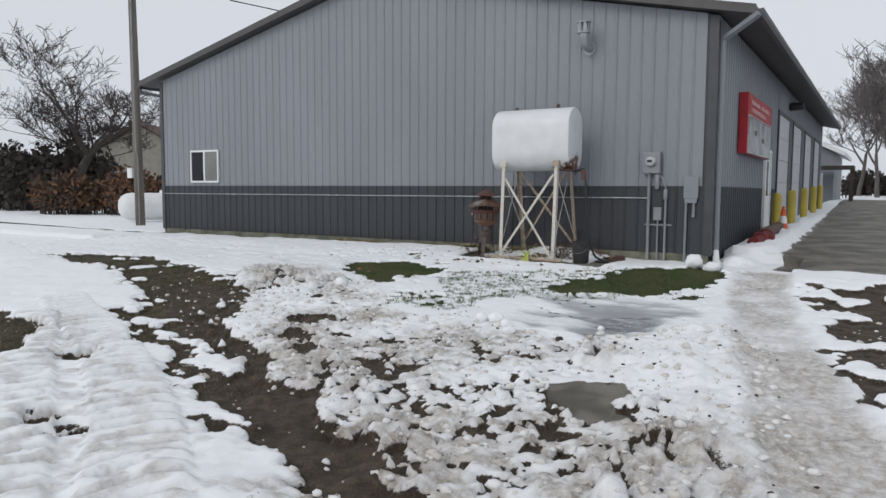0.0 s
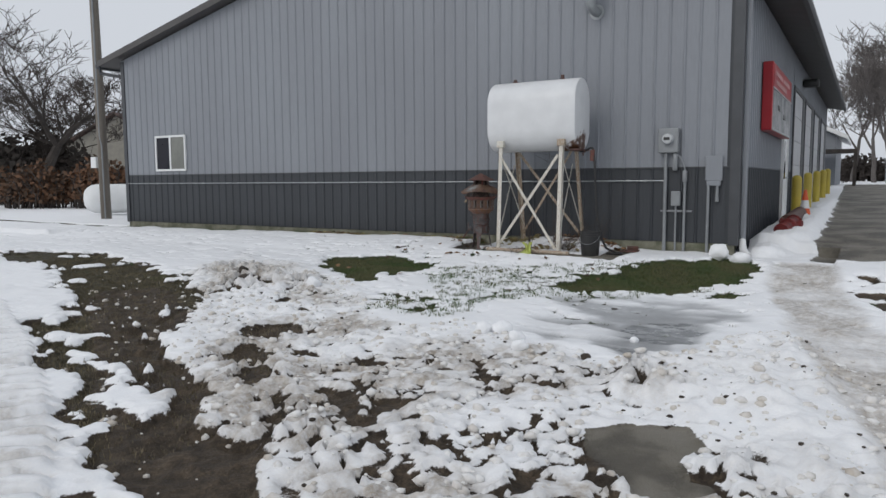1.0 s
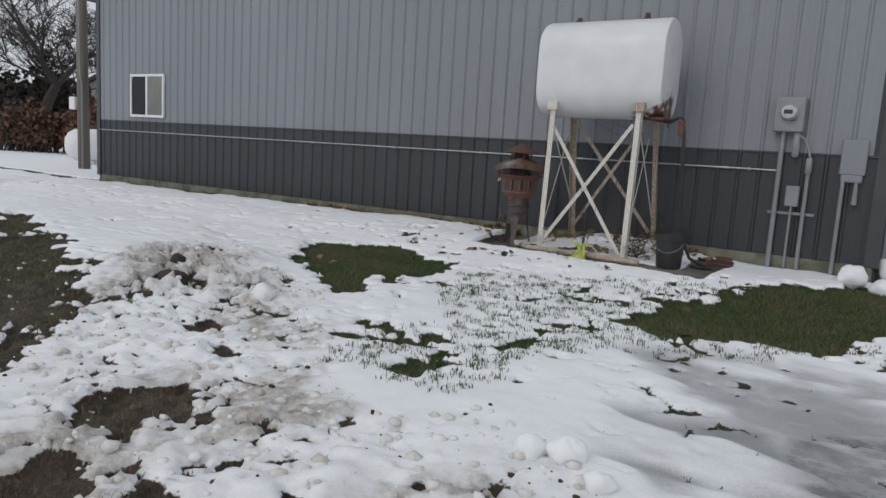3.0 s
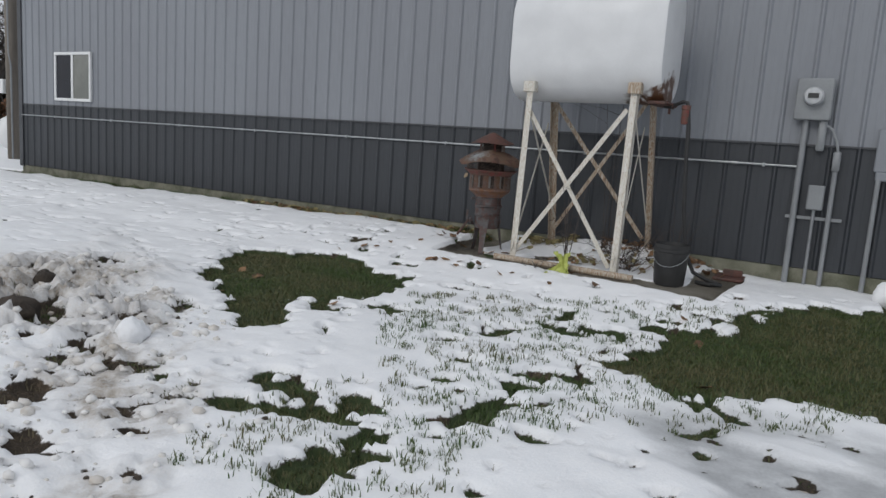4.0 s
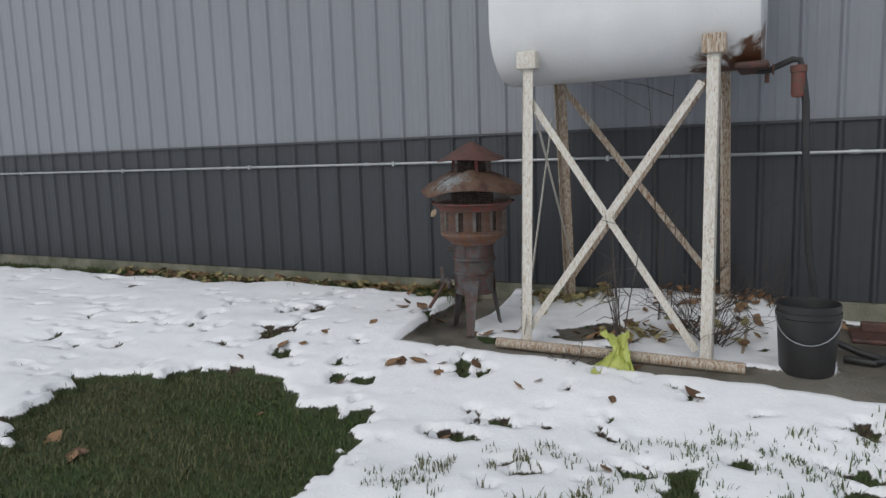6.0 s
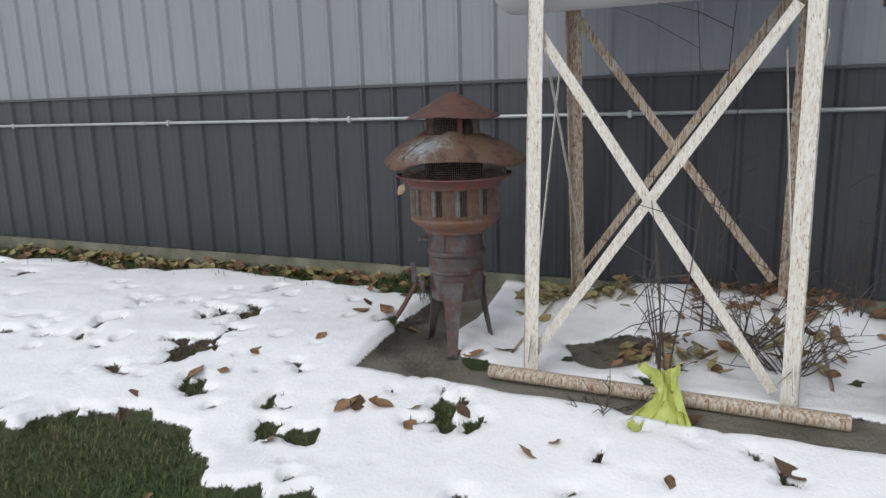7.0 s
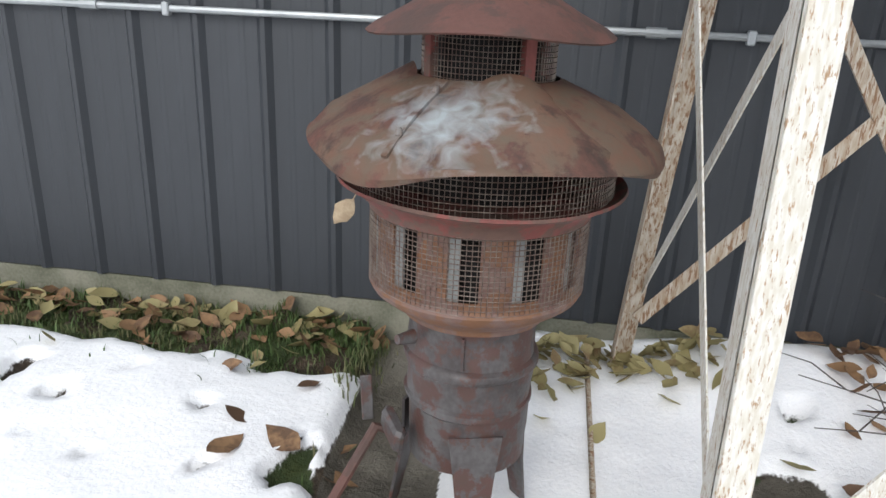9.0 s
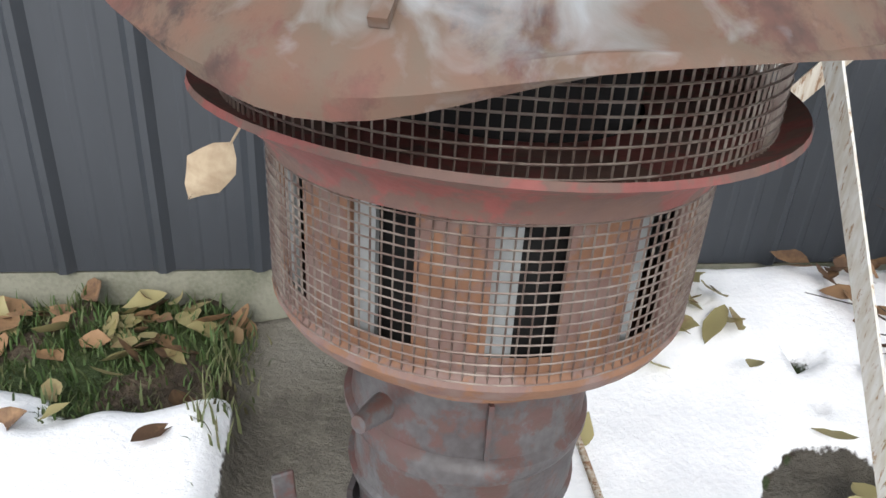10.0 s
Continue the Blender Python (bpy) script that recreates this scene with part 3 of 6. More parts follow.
    brown = np.maximum(step(inside(x, y, MUD_A), -0.3, 0.3) * (1 - step(rm, -0.15, 0.1)), step(inside(x, y, MUD_B), -0.2, 0.2)) * 0.85
    return z, snow, mud, turf, wet, dirt_shade, conc_all, brown


def axis(a, b, fine_a, fine_b, s, s2):
    """Grid lines from a to b: step s between fine_a and fine_b, s2 just outside, growing outwards."""
    mid = np.arange(fine_a, fine_b, s)
    up, q, d = [], mid[-1], s
    while q < b:
        d = min(d * 1.10, s2) if q < fine_b + 9 else d * 1.25
        q += d
        up.append(q)
    dn, q, d = [], mid[0], s
    while q > a:
        d = min(d * 1.10, s2) if q > fine_a - 9 else d * 1.25
        q -= d
        dn.append(q)
    return np.array(dn[::-1] + list(mid) + up)


gx = axis(-900, 900, -7.2, 1.6, 0.025, 0.07)
gy = axis(-300, 1200, 0.3, 11.6, 0.025, 0.08)
GX, GY = np.meshgrid(gx, gy)
gz, g_snow, g_mud, g_turf, g_wet, g_dirt_shade, g_conc, g_brown = ground_state(GX, GY)
nx, ny = len(gx), len(gy)
me = bpy.data.meshes.new("ground")
me.vertices.add(nx * ny)
me.vertices.foreach_set("co", np.stack([GX, GY, gz], -1).astype(np.float32).ravel())
idx = np.arange(nx * ny, dtype=np.int32).reshape(ny, nx)
quads = np.stack([idx[:-1, :-1], idx[:-1, 1:], idx[1:, 1:], idx[1:, :-1]], -1).reshape(-1, 4)
me.loops.add(quads.size)
me.loops.foreach_set("vertex_index", quads.ravel())
me.polygons.add(len(quads))
me.polygons.foreach_set("loop_start", np.arange(0, quads.size, 4, dtype=np.int32))
me.polygons.foreach_set("use_smooth", np.ones(len(quads), dtype=bool))
me.update(calc_edges=True)
for key, values in (("snow", g_snow), ("mud", g_mud), ("turf", g_turf), ("wet", g_wet), ("dirt_shade", g_dirt_shade), ("conc", g_conc), ("brown", g_brown)):
    me.attributes.new(key, "FLOAT", "POINT").data.foreach_set("value", values.astype(np.float32).ravel())


def ground_material():
    m = bpy.data.materials.new("snowy_ground")
    m.use_nodes = True
    n, l = m.node_tree.nodes, m.node_tree.links
    bs = n["Principled BSDF"]
    tc = n.new("ShaderNodeTexCoord")

    def noise_at(scale, detail=5, rough=0.55):
        q = n.new("ShaderNodeTexNoise")
        q.inputs["Scale"].default_value, q.inputs["Detail"].default_value, q.inputs["Roughness"].default_value = scale, detail, rough
        l.new(tc.outputs["Object"], q.inputs["Vector"])
        return q.outputs["Fac"]

    def attr(key):
        q = n.new("ShaderNodeAttribute")
        q.attribute_name = key
        return q.outputs["Fac"]

    def calc(op, a, b, c=None):
        q = n.new("ShaderNodeMath")
        q.operation = op
        for k, v in enumerate((a, b, c)):
            if v is None:
                continue
            if isinstance(v, (int, float)):
                q.inputs[k].default_value = v
            else:
                l.new(v, q.inputs[k])
        return q.outputs[0]

    def ramp(fac, stops):
        q = n.new("ShaderNodeValToRGB")
        el = q.color_ramp.elements
        el[0].position, el[0].color = stops[0][0], (*stops[0][1], 1)
        el[1].position, el[1].color = stops[-1][0], (*stops[-1][1], 1)
        for p, c in stops[1:-1]:
            el.new(p).color = (*c, 1)
        l.new(fac, q.inputs["Fac"])
        return q.outputs["Color"]

    def blend(fac, a, b):
        q = n.new("ShaderNodeMixRGB")
        for k, v in zip(("Fac", "Color1", "Color2"), (fac, a, b)):
            l.new(v, q.inputs[k])
        return q.outputs["Color"]

    fine, mid, big = noise_at(70, 6), noise_at(9, 6, 0.65), noise_at(0.8, 4)
    grit = noise_at(260, 3)
    edge = calc("ADD", calc("MULTIPLY", calc("SUBTRACT", mid, 0.5), 0.5), calc("MULTIPLY", calc("SUBTRACT", fine, 0.5), 0.5))

    def cut(key, soft=0.10, k=1.0):
        v = calc("ADD", attr(key), calc("MULTIPLY", edge, k))
        q = n.new("ShaderNodeMapRange")
        q.interpolation_type = "SMOOTHSTEP"
        q.inputs["From Min"].default_value, q.inputs["From Max"].default_value = 0.5 - soft, 0.5 + soft
        l.new(v, q.inputs["Value"])
        return q.outputs["Result"]

    mud_c = ramp(calc("ADD", calc("MULTIPLY", mid, 0.6), calc("MULTIPLY", fine, 0.4)), [(0.3, (0.013, 0.009, 0.006)), (0.48, (0.042, 0.030, 0.019)), (0.58, (0.082, 0.060, 0.039)), (0.70, (0.16, 0.122, 0.085))])
    brown_c = ramp(calc("ADD", calc("MULTIPLY", mid, 0.5), calc("MULTIPLY", grit, 0.5)), [(0.32, (0.014, 0.012, 0.006)), (0.5, (0.042, 0.036, 0.017)), (0.7, (0.095, 0.08, 0.045))])
    turf_c = ramp(calc("ADD", calc("MULTIPLY", mid, 0.5), calc("MULTIPLY", grit, 0.5)), [(0.32, (0.014, 0.022, 0.007)), (0.5, (0.035, 0.055, 0.016)), (0.68, (0.075, 0.085, 0.03))])
    conc_c = ramp(calc("ADD", calc("MULTIPLY", noise_at(1.6, 5), 0.7), calc("ADD", calc("MULTIPLY", mid, 0.2), calc("MULTIPLY", grit, 0.1))), [(0.38, (0.060, 0.053, 0.042)), (0.48, (0.105, 0.094, 0.075)), (0.52, (0.16, 0.145, 0.117)), (0.68, (0.22, 0.205, 0.175))])
    snow_c = ramp(calc("ADD", calc("MULTIPLY", mid, 0.5), calc("MULTIPLY", fine, 0.5)), [(0.3, (0.81, 0.825, 0.85)), (0.6, (0.88, 0.885, 0.895)), (0.75, (0.91, 0.91, 0.912))])
    # soil tones; the same ramp also paints the shade in the tread grooves
    soiled = ramp(calc("ADD", calc("MULTIPLY", mid, 0.5), calc("MULTIPLY", fine, 0.5)), [(0.3, (0.09, 0.068, 0.048)), (0.5, (0.29, 0.245, 0.195)), (0.66, (0.56, 0.525, 0.475))])
    ice_c = ramp(calc("ADD", calc("MULTIPLY", mid, 0.35), calc("MULTIPLY", big, 0.65)), [(0.38, (0.17, 0.175, 0.18)), (0.52, (0.36, 0.37, 0.38)), (0.64, (0.66, 0.675, 0.685))])
    bare_c = blend(cut("brown", 0.3), mud_c, brown_c)
    bare_c = blend(cut("turf"), bare_c, turf_c)
    bare_c = blend(cut("conc", 0.08, 0.4), bare_c, conc_c)
    fleck = n.new("ShaderNodeMapRange")
    fleck.inputs["From Min"].default_value, fleck.inputs["From Max"].default_value = 0.40, 0.60
    fleck.inputs["To Min"].default_value = 0.42
    l.new(calc("ADD", calc("MULTIPLY", noise_at(16, 6, 0.7), 0.6), calc("MULTIPLY", fine, 0.4)), fleck.inputs["Value"])
    dirt_shade_f = calc("MULTIPLY", attr("dirt_shade"), fleck.outputs["Result"])
    white_c = blend(dirt_shade_f, snow_c, soiled)
    ice_f = cut("wet", 0.45, 0.7)
    white_c = blend(ice_f, white_c, ice_c)
    cover = cut("snow", 0.09)
    l.new(blend(cover, bare_c, white_c), bs.inputs["Base Color"])
    rough_f = calc("SUBTRACT", calc("MULTIPLY_ADD", mid, 0.25, 0.55), calc("MULTIPLY", ice_f, 0.42))
    rough_f = calc("SUBTRACT", rough_f, calc("MULTIPLY", attr("conc"), 0.15))
    l.new(rough_f, bs.inputs["Roughness"])
    bs.inputs["Specular IOR Level"].default_value = 0.35
    hgt = calc("ADD", calc("MULTIPLY", mid, 0.7), calc("MULTIPLY", fine, 0.3))
    hgt = calc("ADD", hgt, calc("MULTIPLY", grit, 0.08))
    bp = n.new("ShaderNodeBump")
    bp.inputs["Distance"].default_value = 0.03
    l.new(calc("SUBTRACT", calc("SUBTRACT", 1.0, calc("MULTIPLY", cover, 0.66)), calc("MULTIPLY", ice_f, 0.25)), bp.inputs["Strength"])
    l.new(hgt, bp.inputs["Height"])
    l.new(bp.outputs["Normal"], bs.inputs["Normal"])
    return m


me.materials.append(ground_material())
tagged(new("ground", me), "trampled melting snow over muddy lawn, ice and driveway", "ground", kind="structure")


def top_at(x, y):
    """Height of the finished ground at one place."""
    return float(ground_state(np.array([x]), np.array([y]))[0][0])


# ---- the steel building ----
WY, XL, XR = 11.573, -15.83, -1.06      # front face of the gable wall, its two corners
ZB, ZW, ZE, ZA = 0.755, 1.932, 4.83, 6.50  # bottom of the steel, wainscot, eaves, ridge
XA = (XL + XR) / 2
END = 35.2
RIB = 0.2286


def roof_z(x):
    return ZA - (ZA - ZE) * abs(x - XA) / (XR - XA)


def rib_profile(width):
    """Outline across one steel panel: (along, proud)."""
    out = []
    for k in range(int(round(width / RIB))):
        o = k * RIB
        out += [(o, 0.0), (o + 0.018, 0.019), (o + 0.034, 0.019), (o + 0.052, 0.0), (o + 0.098, 0.0), (o + 0.104, 0.0014), (o + 0.116, 0.0014), (o + 0.122, 0.0),
                (o + 0.164, 0.0), (o + 0.170, 0.0014), (o + 0.182, 0.0014), (o + 0.188, 0.0)]
    return out + [(int(round(width / RIB)) * RIB, 0.0)]


def gable_panel(x0, width, z0, top):
    b = B()
    pr = rib_profile(width)
    lo = [(x0 + a, WY - p, z0) for a, p in pr]
    hi = [(x0 + a, WY - p, top(x0 + a)) for a, p in pr]
    n = len(pr)
    return b.add(lo + hi, [(i, i + 1, n + i + 1, n + i) for i in range(n - 1)])


def side_panel(y0, width, z0, z1):
    b = B()
    pr = rib_profile(width)
    n = len(pr)
    lo = [(XR + p, y0 + a, z0) for a, p in pr]
    hi = [(XR + p, y0 + a, z1) for a, p in pr]
    return b.add(lo + hi, [(i, i + 1, n + i + 1, n + i) for i in range(n - 1)])


def gable_body(y0, y1, z0):
    ol = [(XL + 0.02, z0), (XR - 0.02, z0), (XR - 0.02, ZE - 0.02), (XA, ZA - 0.02), (XL + 0.02, ZE - 0.02)]
    p = [(x, y0, z) for x, z in ol] + [(x, y1, z) for x, z in ol]
    n = len(ol)
    return B().add(p, [tuple(range(n)), tuple(range(2 * n - 1, n - 1, -1))] + [(i, n + i, n + (i + 1) % n, (i + 1) % n) for i in range(n)])


wall_s = tagged(part("wall_south", gable_body(WY + 0.01, WY + 0.16, ZB), M_DARK, smooth=0), "grey ribbed steel gable wall with charcoal wainscot", "wall", kind="structure")
wall_n = tagged(part("wall_north", gable_body(END, END + 0.15, 0.3), M_LIGHT, smooth=0), "plain far end wall of the steel building", "wall", kind="structure")
wall_w = tagged(part("wall_west", B().box((XL, WY + 0.17, 0.3), (XL + 0.15, END, ZE)), M_LIGHT, smooth=0), "pale grey steel side wall", "wall", kind="structure")
fb = B().box((XL + 0.03, WY + 0.004, 0.35), (XR - 0.03, WY + 0.14, ZB - 0.006))
tagged(part("foundation", fb, M_CONC, smooth=0), "rough pale concrete footing under the steel wall", "foundation", kind="structure")

# roof, overhanging, with fascia
OV, OVE = 0.24, 0.62
for nm, sgn, edge in (("roof_west", -1, XL - OVE), ("roof_east", 1, XR + OVE)):
    b = B()
    ze = roof_z(edge)
    ys = (WY - OV, END + 0.4)
    b.add([(XA, ys[0], ZA + 0.02), (edge, ys[0], ze + 0.02), (edge, ys[1], ze + 0.02), (XA, ys[1], ZA + 0.02),
           (XA, ys[0], ZA + 0.14), (edge, ys[0], ze + 0.14), (edge, ys[1], ze + 0.14), (XA, ys[1], ZA + 0.14)],
          [(0, 1, 2, 3), (7, 6, 5, 4), (0, 4, 5, 1), (1, 5, 6, 2), (2, 6, 7, 3), (3, 7, 4, 0)])
    tagged(part(nm, b, M_RAKE, smooth=0), "dark steel roof slope with deep eaves", "roof", kind="structure")
    f = B()
    f.add([(XA, ys[0] - 0.02, ZA + 0.01), (edge, ys[0] - 0.02, ze + 0.01), (edge, ys[0] - 0.004, ze + 0.01), (XA, ys[0] - 0.004, ZA + 0.01),
           (XA, ys[0] - 0.02, ZA + 0.16), (edge, ys[0] - 0.02, ze + 0.16), (edge, ys[0] - 0.004, ze + 0.16), (XA, ys[0] - 0.004, ZA + 0.16)],
          [(0, 1, 2, 3), (7, 6, 5, 4), (0, 4, 5, 1), (1, 5, 6, 2), (2, 6, 7, 3), (3, 7, 4, 0)])
    tagged(part("rake_fascia", f, M_RAKE, smooth=0), "dark grey metal fascia along the gable edge", "trim", kind="structure")
    g = B()
    gxp = edge + sgn * 0.055
    g.add([(gxp + 0.055 * u, y, ze - 0.03 + v) for y in ys for u, v in ((-0.9, 0.11), (-0.9, 0.0), (0.5, 0.0), (1.0, 0.06), (1.0, 0.12))],
          [(i, i + 1, i + 6, i + 5) for i in range(4)] + [(0, 1, 2, 3, 4), (9, 8, 7, 6, 5)])
    tagged(part("gutter", g, M_TRIM, smooth=0), "dark steel rain gutter along the eaves", "gutter", kind="structure")

# corner trims
for nm, xa, xb in (("corner_trim", XL - 0.02, XL + 0.10), ("corner_trim", XR - 0.12, XR + 0.025)):
    tagged(part(nm, B().box((xa, WY - 0.026, ZB - 0.02), (xb, WY + 0.005, ZE - 0.03)), M_TRIM, smooth=0), "dark grey folded steel corner trim", "trim", kind="structure")
tagged(part("corner_trim", B().box((XR - 0.005, WY + 0.006, ZB - 0.02), (XR + 0.026, WY + 0.12, ZE - 0.1)), M_TRIM, smooth=0), "dark grey folded steel corner trim", "trim", kind="structure")
tagged(part("wainscot_flashing", B().box((XL + 0.10, WY - 0.024, ZW - 0.012), (XR - 0.12, WY + 0.004, ZW + 0.006)), M_TRIM, smooth=0), "thin steel flashing above the wainscot", "trim", kind="structure")

# the window in the gable wall
WIN = (-14.585, -13.465, 2.02, 2.885)
win = thing("window_1", "white vinyl sliding window with dark and curtained panes", "window", (WIN[0], WY, WIN[2]), kind="structure")


def at0(ob, b):
    """Shifts a mesh given in world places under a thing that stands elsewhere."""
    o = ob.location
    b.v = [(x - o[0], y - o[1], z - o[2]) for x, y, z in b.v]
    return b


wf = B()
for lo, hi in (((WIN[0], WIN[2]), (WIN[1], WIN[2] + 0.05)), ((WIN[0], WIN[3] - 0.05), (WIN[1], WIN[3])), ((WIN[0], WIN[2] + 0.05), (WIN[0] + 0.05, WIN[3] - 0.05)),
               ((WIN[1] - 0.05, WIN[2] + 0.05), (WIN[1], WIN[3] - 0.05)), ((-14.055, WIN[2] + 0.05), (-13.995, WIN[3] - 0.05))):
    wf.box((lo[0], WY - 0.055, lo[1]), (hi[0], WY - 0.005, hi[1]), ch=0.006)
part("window_frame", at0(win, wf), M_VINYL, win, smooth=0)
part("pane", at0(win, B().box((WIN[0] + 0.05, WY - 0.03, WIN[2] + 0.05), (-14.055, WY - 0.024, WIN[3] - 0.05))), M_GLASS, win, "dark glass pane", smooth=0)
part("pane", at0(win, B().box((-13.995, WY - 0.04, WIN[2] + 0.05), (WIN[1] - 0.05, WY - 0.034, WIN[3] - 0.05))), M_BLIND, win, "pane with a pale blind behind", smooth=0)

# side wall with doors
tagged(part("wall_east", B().box((XR - 0.16, WY + 0.17, 0.3), (XR - 0.012, END - 0.01, ZE)), M_LIGHT, smooth=0), "grey ribbed steel front wall with overhead doors", "wall", kind="structure")
wall_e = bpy.data.objects["wall_east"]
SZ = 1.93


def side_stretch(y0, y1):
    k = y0
    while k < y1 - 0.05:
        w = min(4 * RIB, max(1, round((y1 - k) / RIB)) * RIB)
        part("siding_panel", side_panel(k, w, 0.62, SZ), M_DARK, wall_e, smooth=0)
        part("siding_panel", side_panel(k, w, SZ + 0.01, ZE - 0.02), M_LIGHT, wall_e, smooth=0)
        k += w


DOORS = [(19.8, 22.3), (23.3, 25.8), (27.1, 29.6), (31.0, 33.5)]
side_stretch(WY + 0.12, DOORS[0][0] - 0.1)
for (a, b0), nxt in zip(DOORS, [d[0] for d in DOORS[1:]] + [END]):
    side_stretch(b0 + 0.12, nxt - 0.12)
    k = a
    while k < b0:
        part("siding_panel", side_panel(k, 4 * RIB, 4.05, ZE - 0.02), M_LIGHT, wall_e, smooth=0)
        k += 4 * RIB
for (a, b0) in DOORS:
    zb = float(land(np.array([0.0]), np.array([a]))[0])
    d = thing("door_garage", "pale grey overhead garage door, closed, in dark jambs", "garage door", (XR, a, zb), kind="structure")
    for k in range(5):
        z0 = zb + k * (3.95 - zb) / 5
        part("door_panel", at0(d, B().box((XR - 0.005, a + 0.09, z0), (XR + 0.022, b0 - 0.09, z0 + (3.95 - zb) / 5 - 0.012), ch=0.004)), M_DOORGREY, d, smooth=0)
    for q, w in ((a - 0.06, 0.15), (b0 - 0.09, 0.75)):
        part("jamb", at0(d, B().box((XR - 0.005, q, zb), (XR + 0.035, q + w, 4.05))), M_TRIM, d, "dark steel jamb", smooth=0)
    part("header", at0(d, B().box((XR - 0.005, a + 0.09, 3.955), (XR + 0.034, b0 - 0.09, 4.05))), M_TRIM, d, "dark steel header", smooth=0)
d = thing("door_1", "white steel entry door beside the red sign", "door", (XR, 17.4, 0.8), kind="structure")
part("door_leaf", at0(d, B().box((XR + 0.0, 17.48, 0.80), (XR + 0.03, 18.38, 2.80), ch=0.004)), M_WHITE, d, smooth=0)
jb = B()
for lo, hi in (((17.40, 0.78), (17.475, 2.88)), ((18.385, 0.78), (18.46, 2.88)), ((17.475, 2.805), (18.385, 2.88))):
    jb.box((XR, lo[0], lo[1]), (XR + 0.055, hi[0], hi[1]))
part("door_frame", at0(d, jb), M_WHITE, d, smooth=0)
part("glass", at0(d, B().box((XR + 0.031, 17.78, 1.75), (XR + 0.036, 18.08, 2.6))), M_GLASS, d, "narrow dark glass", smooth=0)
part("handle", at0(d, B().tube([(XR + 0.03, 18.28, 1.78), (XR + 0.08, 18.28, 1.78), (XR + 0.08, 18.16, 1.78)], 0.012)), M_GALV, d)


# ---- oil tank on its stand ----
SX0, SX1 = -4.485, -3.45
stand = thing("tank_stand", "white painted angle-iron stand streaked with rust on a concrete slab", "tank stand", (-3.95, 10.85, 0.565))


def angle_iron(a, b, w, inx, iny):
    """An L-shaped upright from a to b; inx, iny say to which sides its flanges point."""
    a, b = Vector(a), Vector(b)
    t = 0.006
    g = B()
    for dx, dy in (((0, inx * w), (0, iny * t)), ((0, inx * t), (0, iny * w))):
        p = [q + Vector((x, y, 0)) for q in (a, b) for x in sorted(dx) for y in sorted(dy)]
        g.add(p, [(0, 2, 3, 1), (4, 5, 7, 6), (0, 1, 5, 4), (2, 6, 7, 3), (0, 4, 6, 2), (1, 3, 7, 5)])
    return g


FT, FB, BT, BB = 10.42, 10.32, 11.06, 11.46
for x, ins in ((SX0, 1), (SX1, -1)):
    part("leg", at0(stand, angle_iron((x - ins * 0.03, FB, 0.63), (x - ins * 0.03, FT, 2.33), 0.064, ins, 1)), M_LEG, stand, "white front leg with chipped paint", smooth=0)
    xb = x - ins * 0.03 + (-0.05 if ins > 0 else 0.0)
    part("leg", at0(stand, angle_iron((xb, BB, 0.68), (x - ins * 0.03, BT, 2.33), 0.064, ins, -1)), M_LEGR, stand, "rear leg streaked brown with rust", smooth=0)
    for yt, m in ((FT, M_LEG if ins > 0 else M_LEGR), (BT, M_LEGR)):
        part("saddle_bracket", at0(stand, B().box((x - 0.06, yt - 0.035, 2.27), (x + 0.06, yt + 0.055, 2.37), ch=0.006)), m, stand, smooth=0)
    part("side_brace", at0(stand, B().bar((x + 0.04, FT, 2.02), (x - 0.02, BB - 0.05, 0.95), 0.004, 0.030, (0, 0, 1))), M_LEG, stand, smooth=0)
    part("side_brace", at0(stand, B().bar((x - 0.075, BT + 0.05, 2.0), (x + 0.006, FB - 0.05, 0.70), 0.004, 0.030, (0, 0, 1))), M_LEG, stand, smooth=0)
    part("base_rail", at0(stand, angle_iron((x - ins * 0.175, 10.30, 0.60), (x - ins * 0.165, 11.48, 0.69), 0.016, ins, 1)), M_LEGR, stand, "rusty base rail", smooth=0)
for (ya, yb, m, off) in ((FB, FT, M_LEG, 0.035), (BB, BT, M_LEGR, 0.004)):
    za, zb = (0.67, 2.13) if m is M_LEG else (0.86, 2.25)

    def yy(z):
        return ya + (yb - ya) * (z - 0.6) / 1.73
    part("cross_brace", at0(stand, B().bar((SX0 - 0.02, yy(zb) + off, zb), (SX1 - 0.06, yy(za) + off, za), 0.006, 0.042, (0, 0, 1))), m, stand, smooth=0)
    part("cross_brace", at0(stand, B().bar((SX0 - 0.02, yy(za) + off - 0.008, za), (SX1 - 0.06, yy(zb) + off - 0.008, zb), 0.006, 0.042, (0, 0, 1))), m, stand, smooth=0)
part("base_pipe", at0(stand, B().tube([(-4.66, 10.285, 0.63), (-4.0, 10.275, 0.628), (-3.25, 10.265, 0.622)], 0.032, 12)), M_LEGR, stand, "rust-flecked white base pipe")

tank = thing("oil_tank", "white obround steel fuel tank on a rusty white stand", "oil tank", (-3.95, 10.735, 2.20))


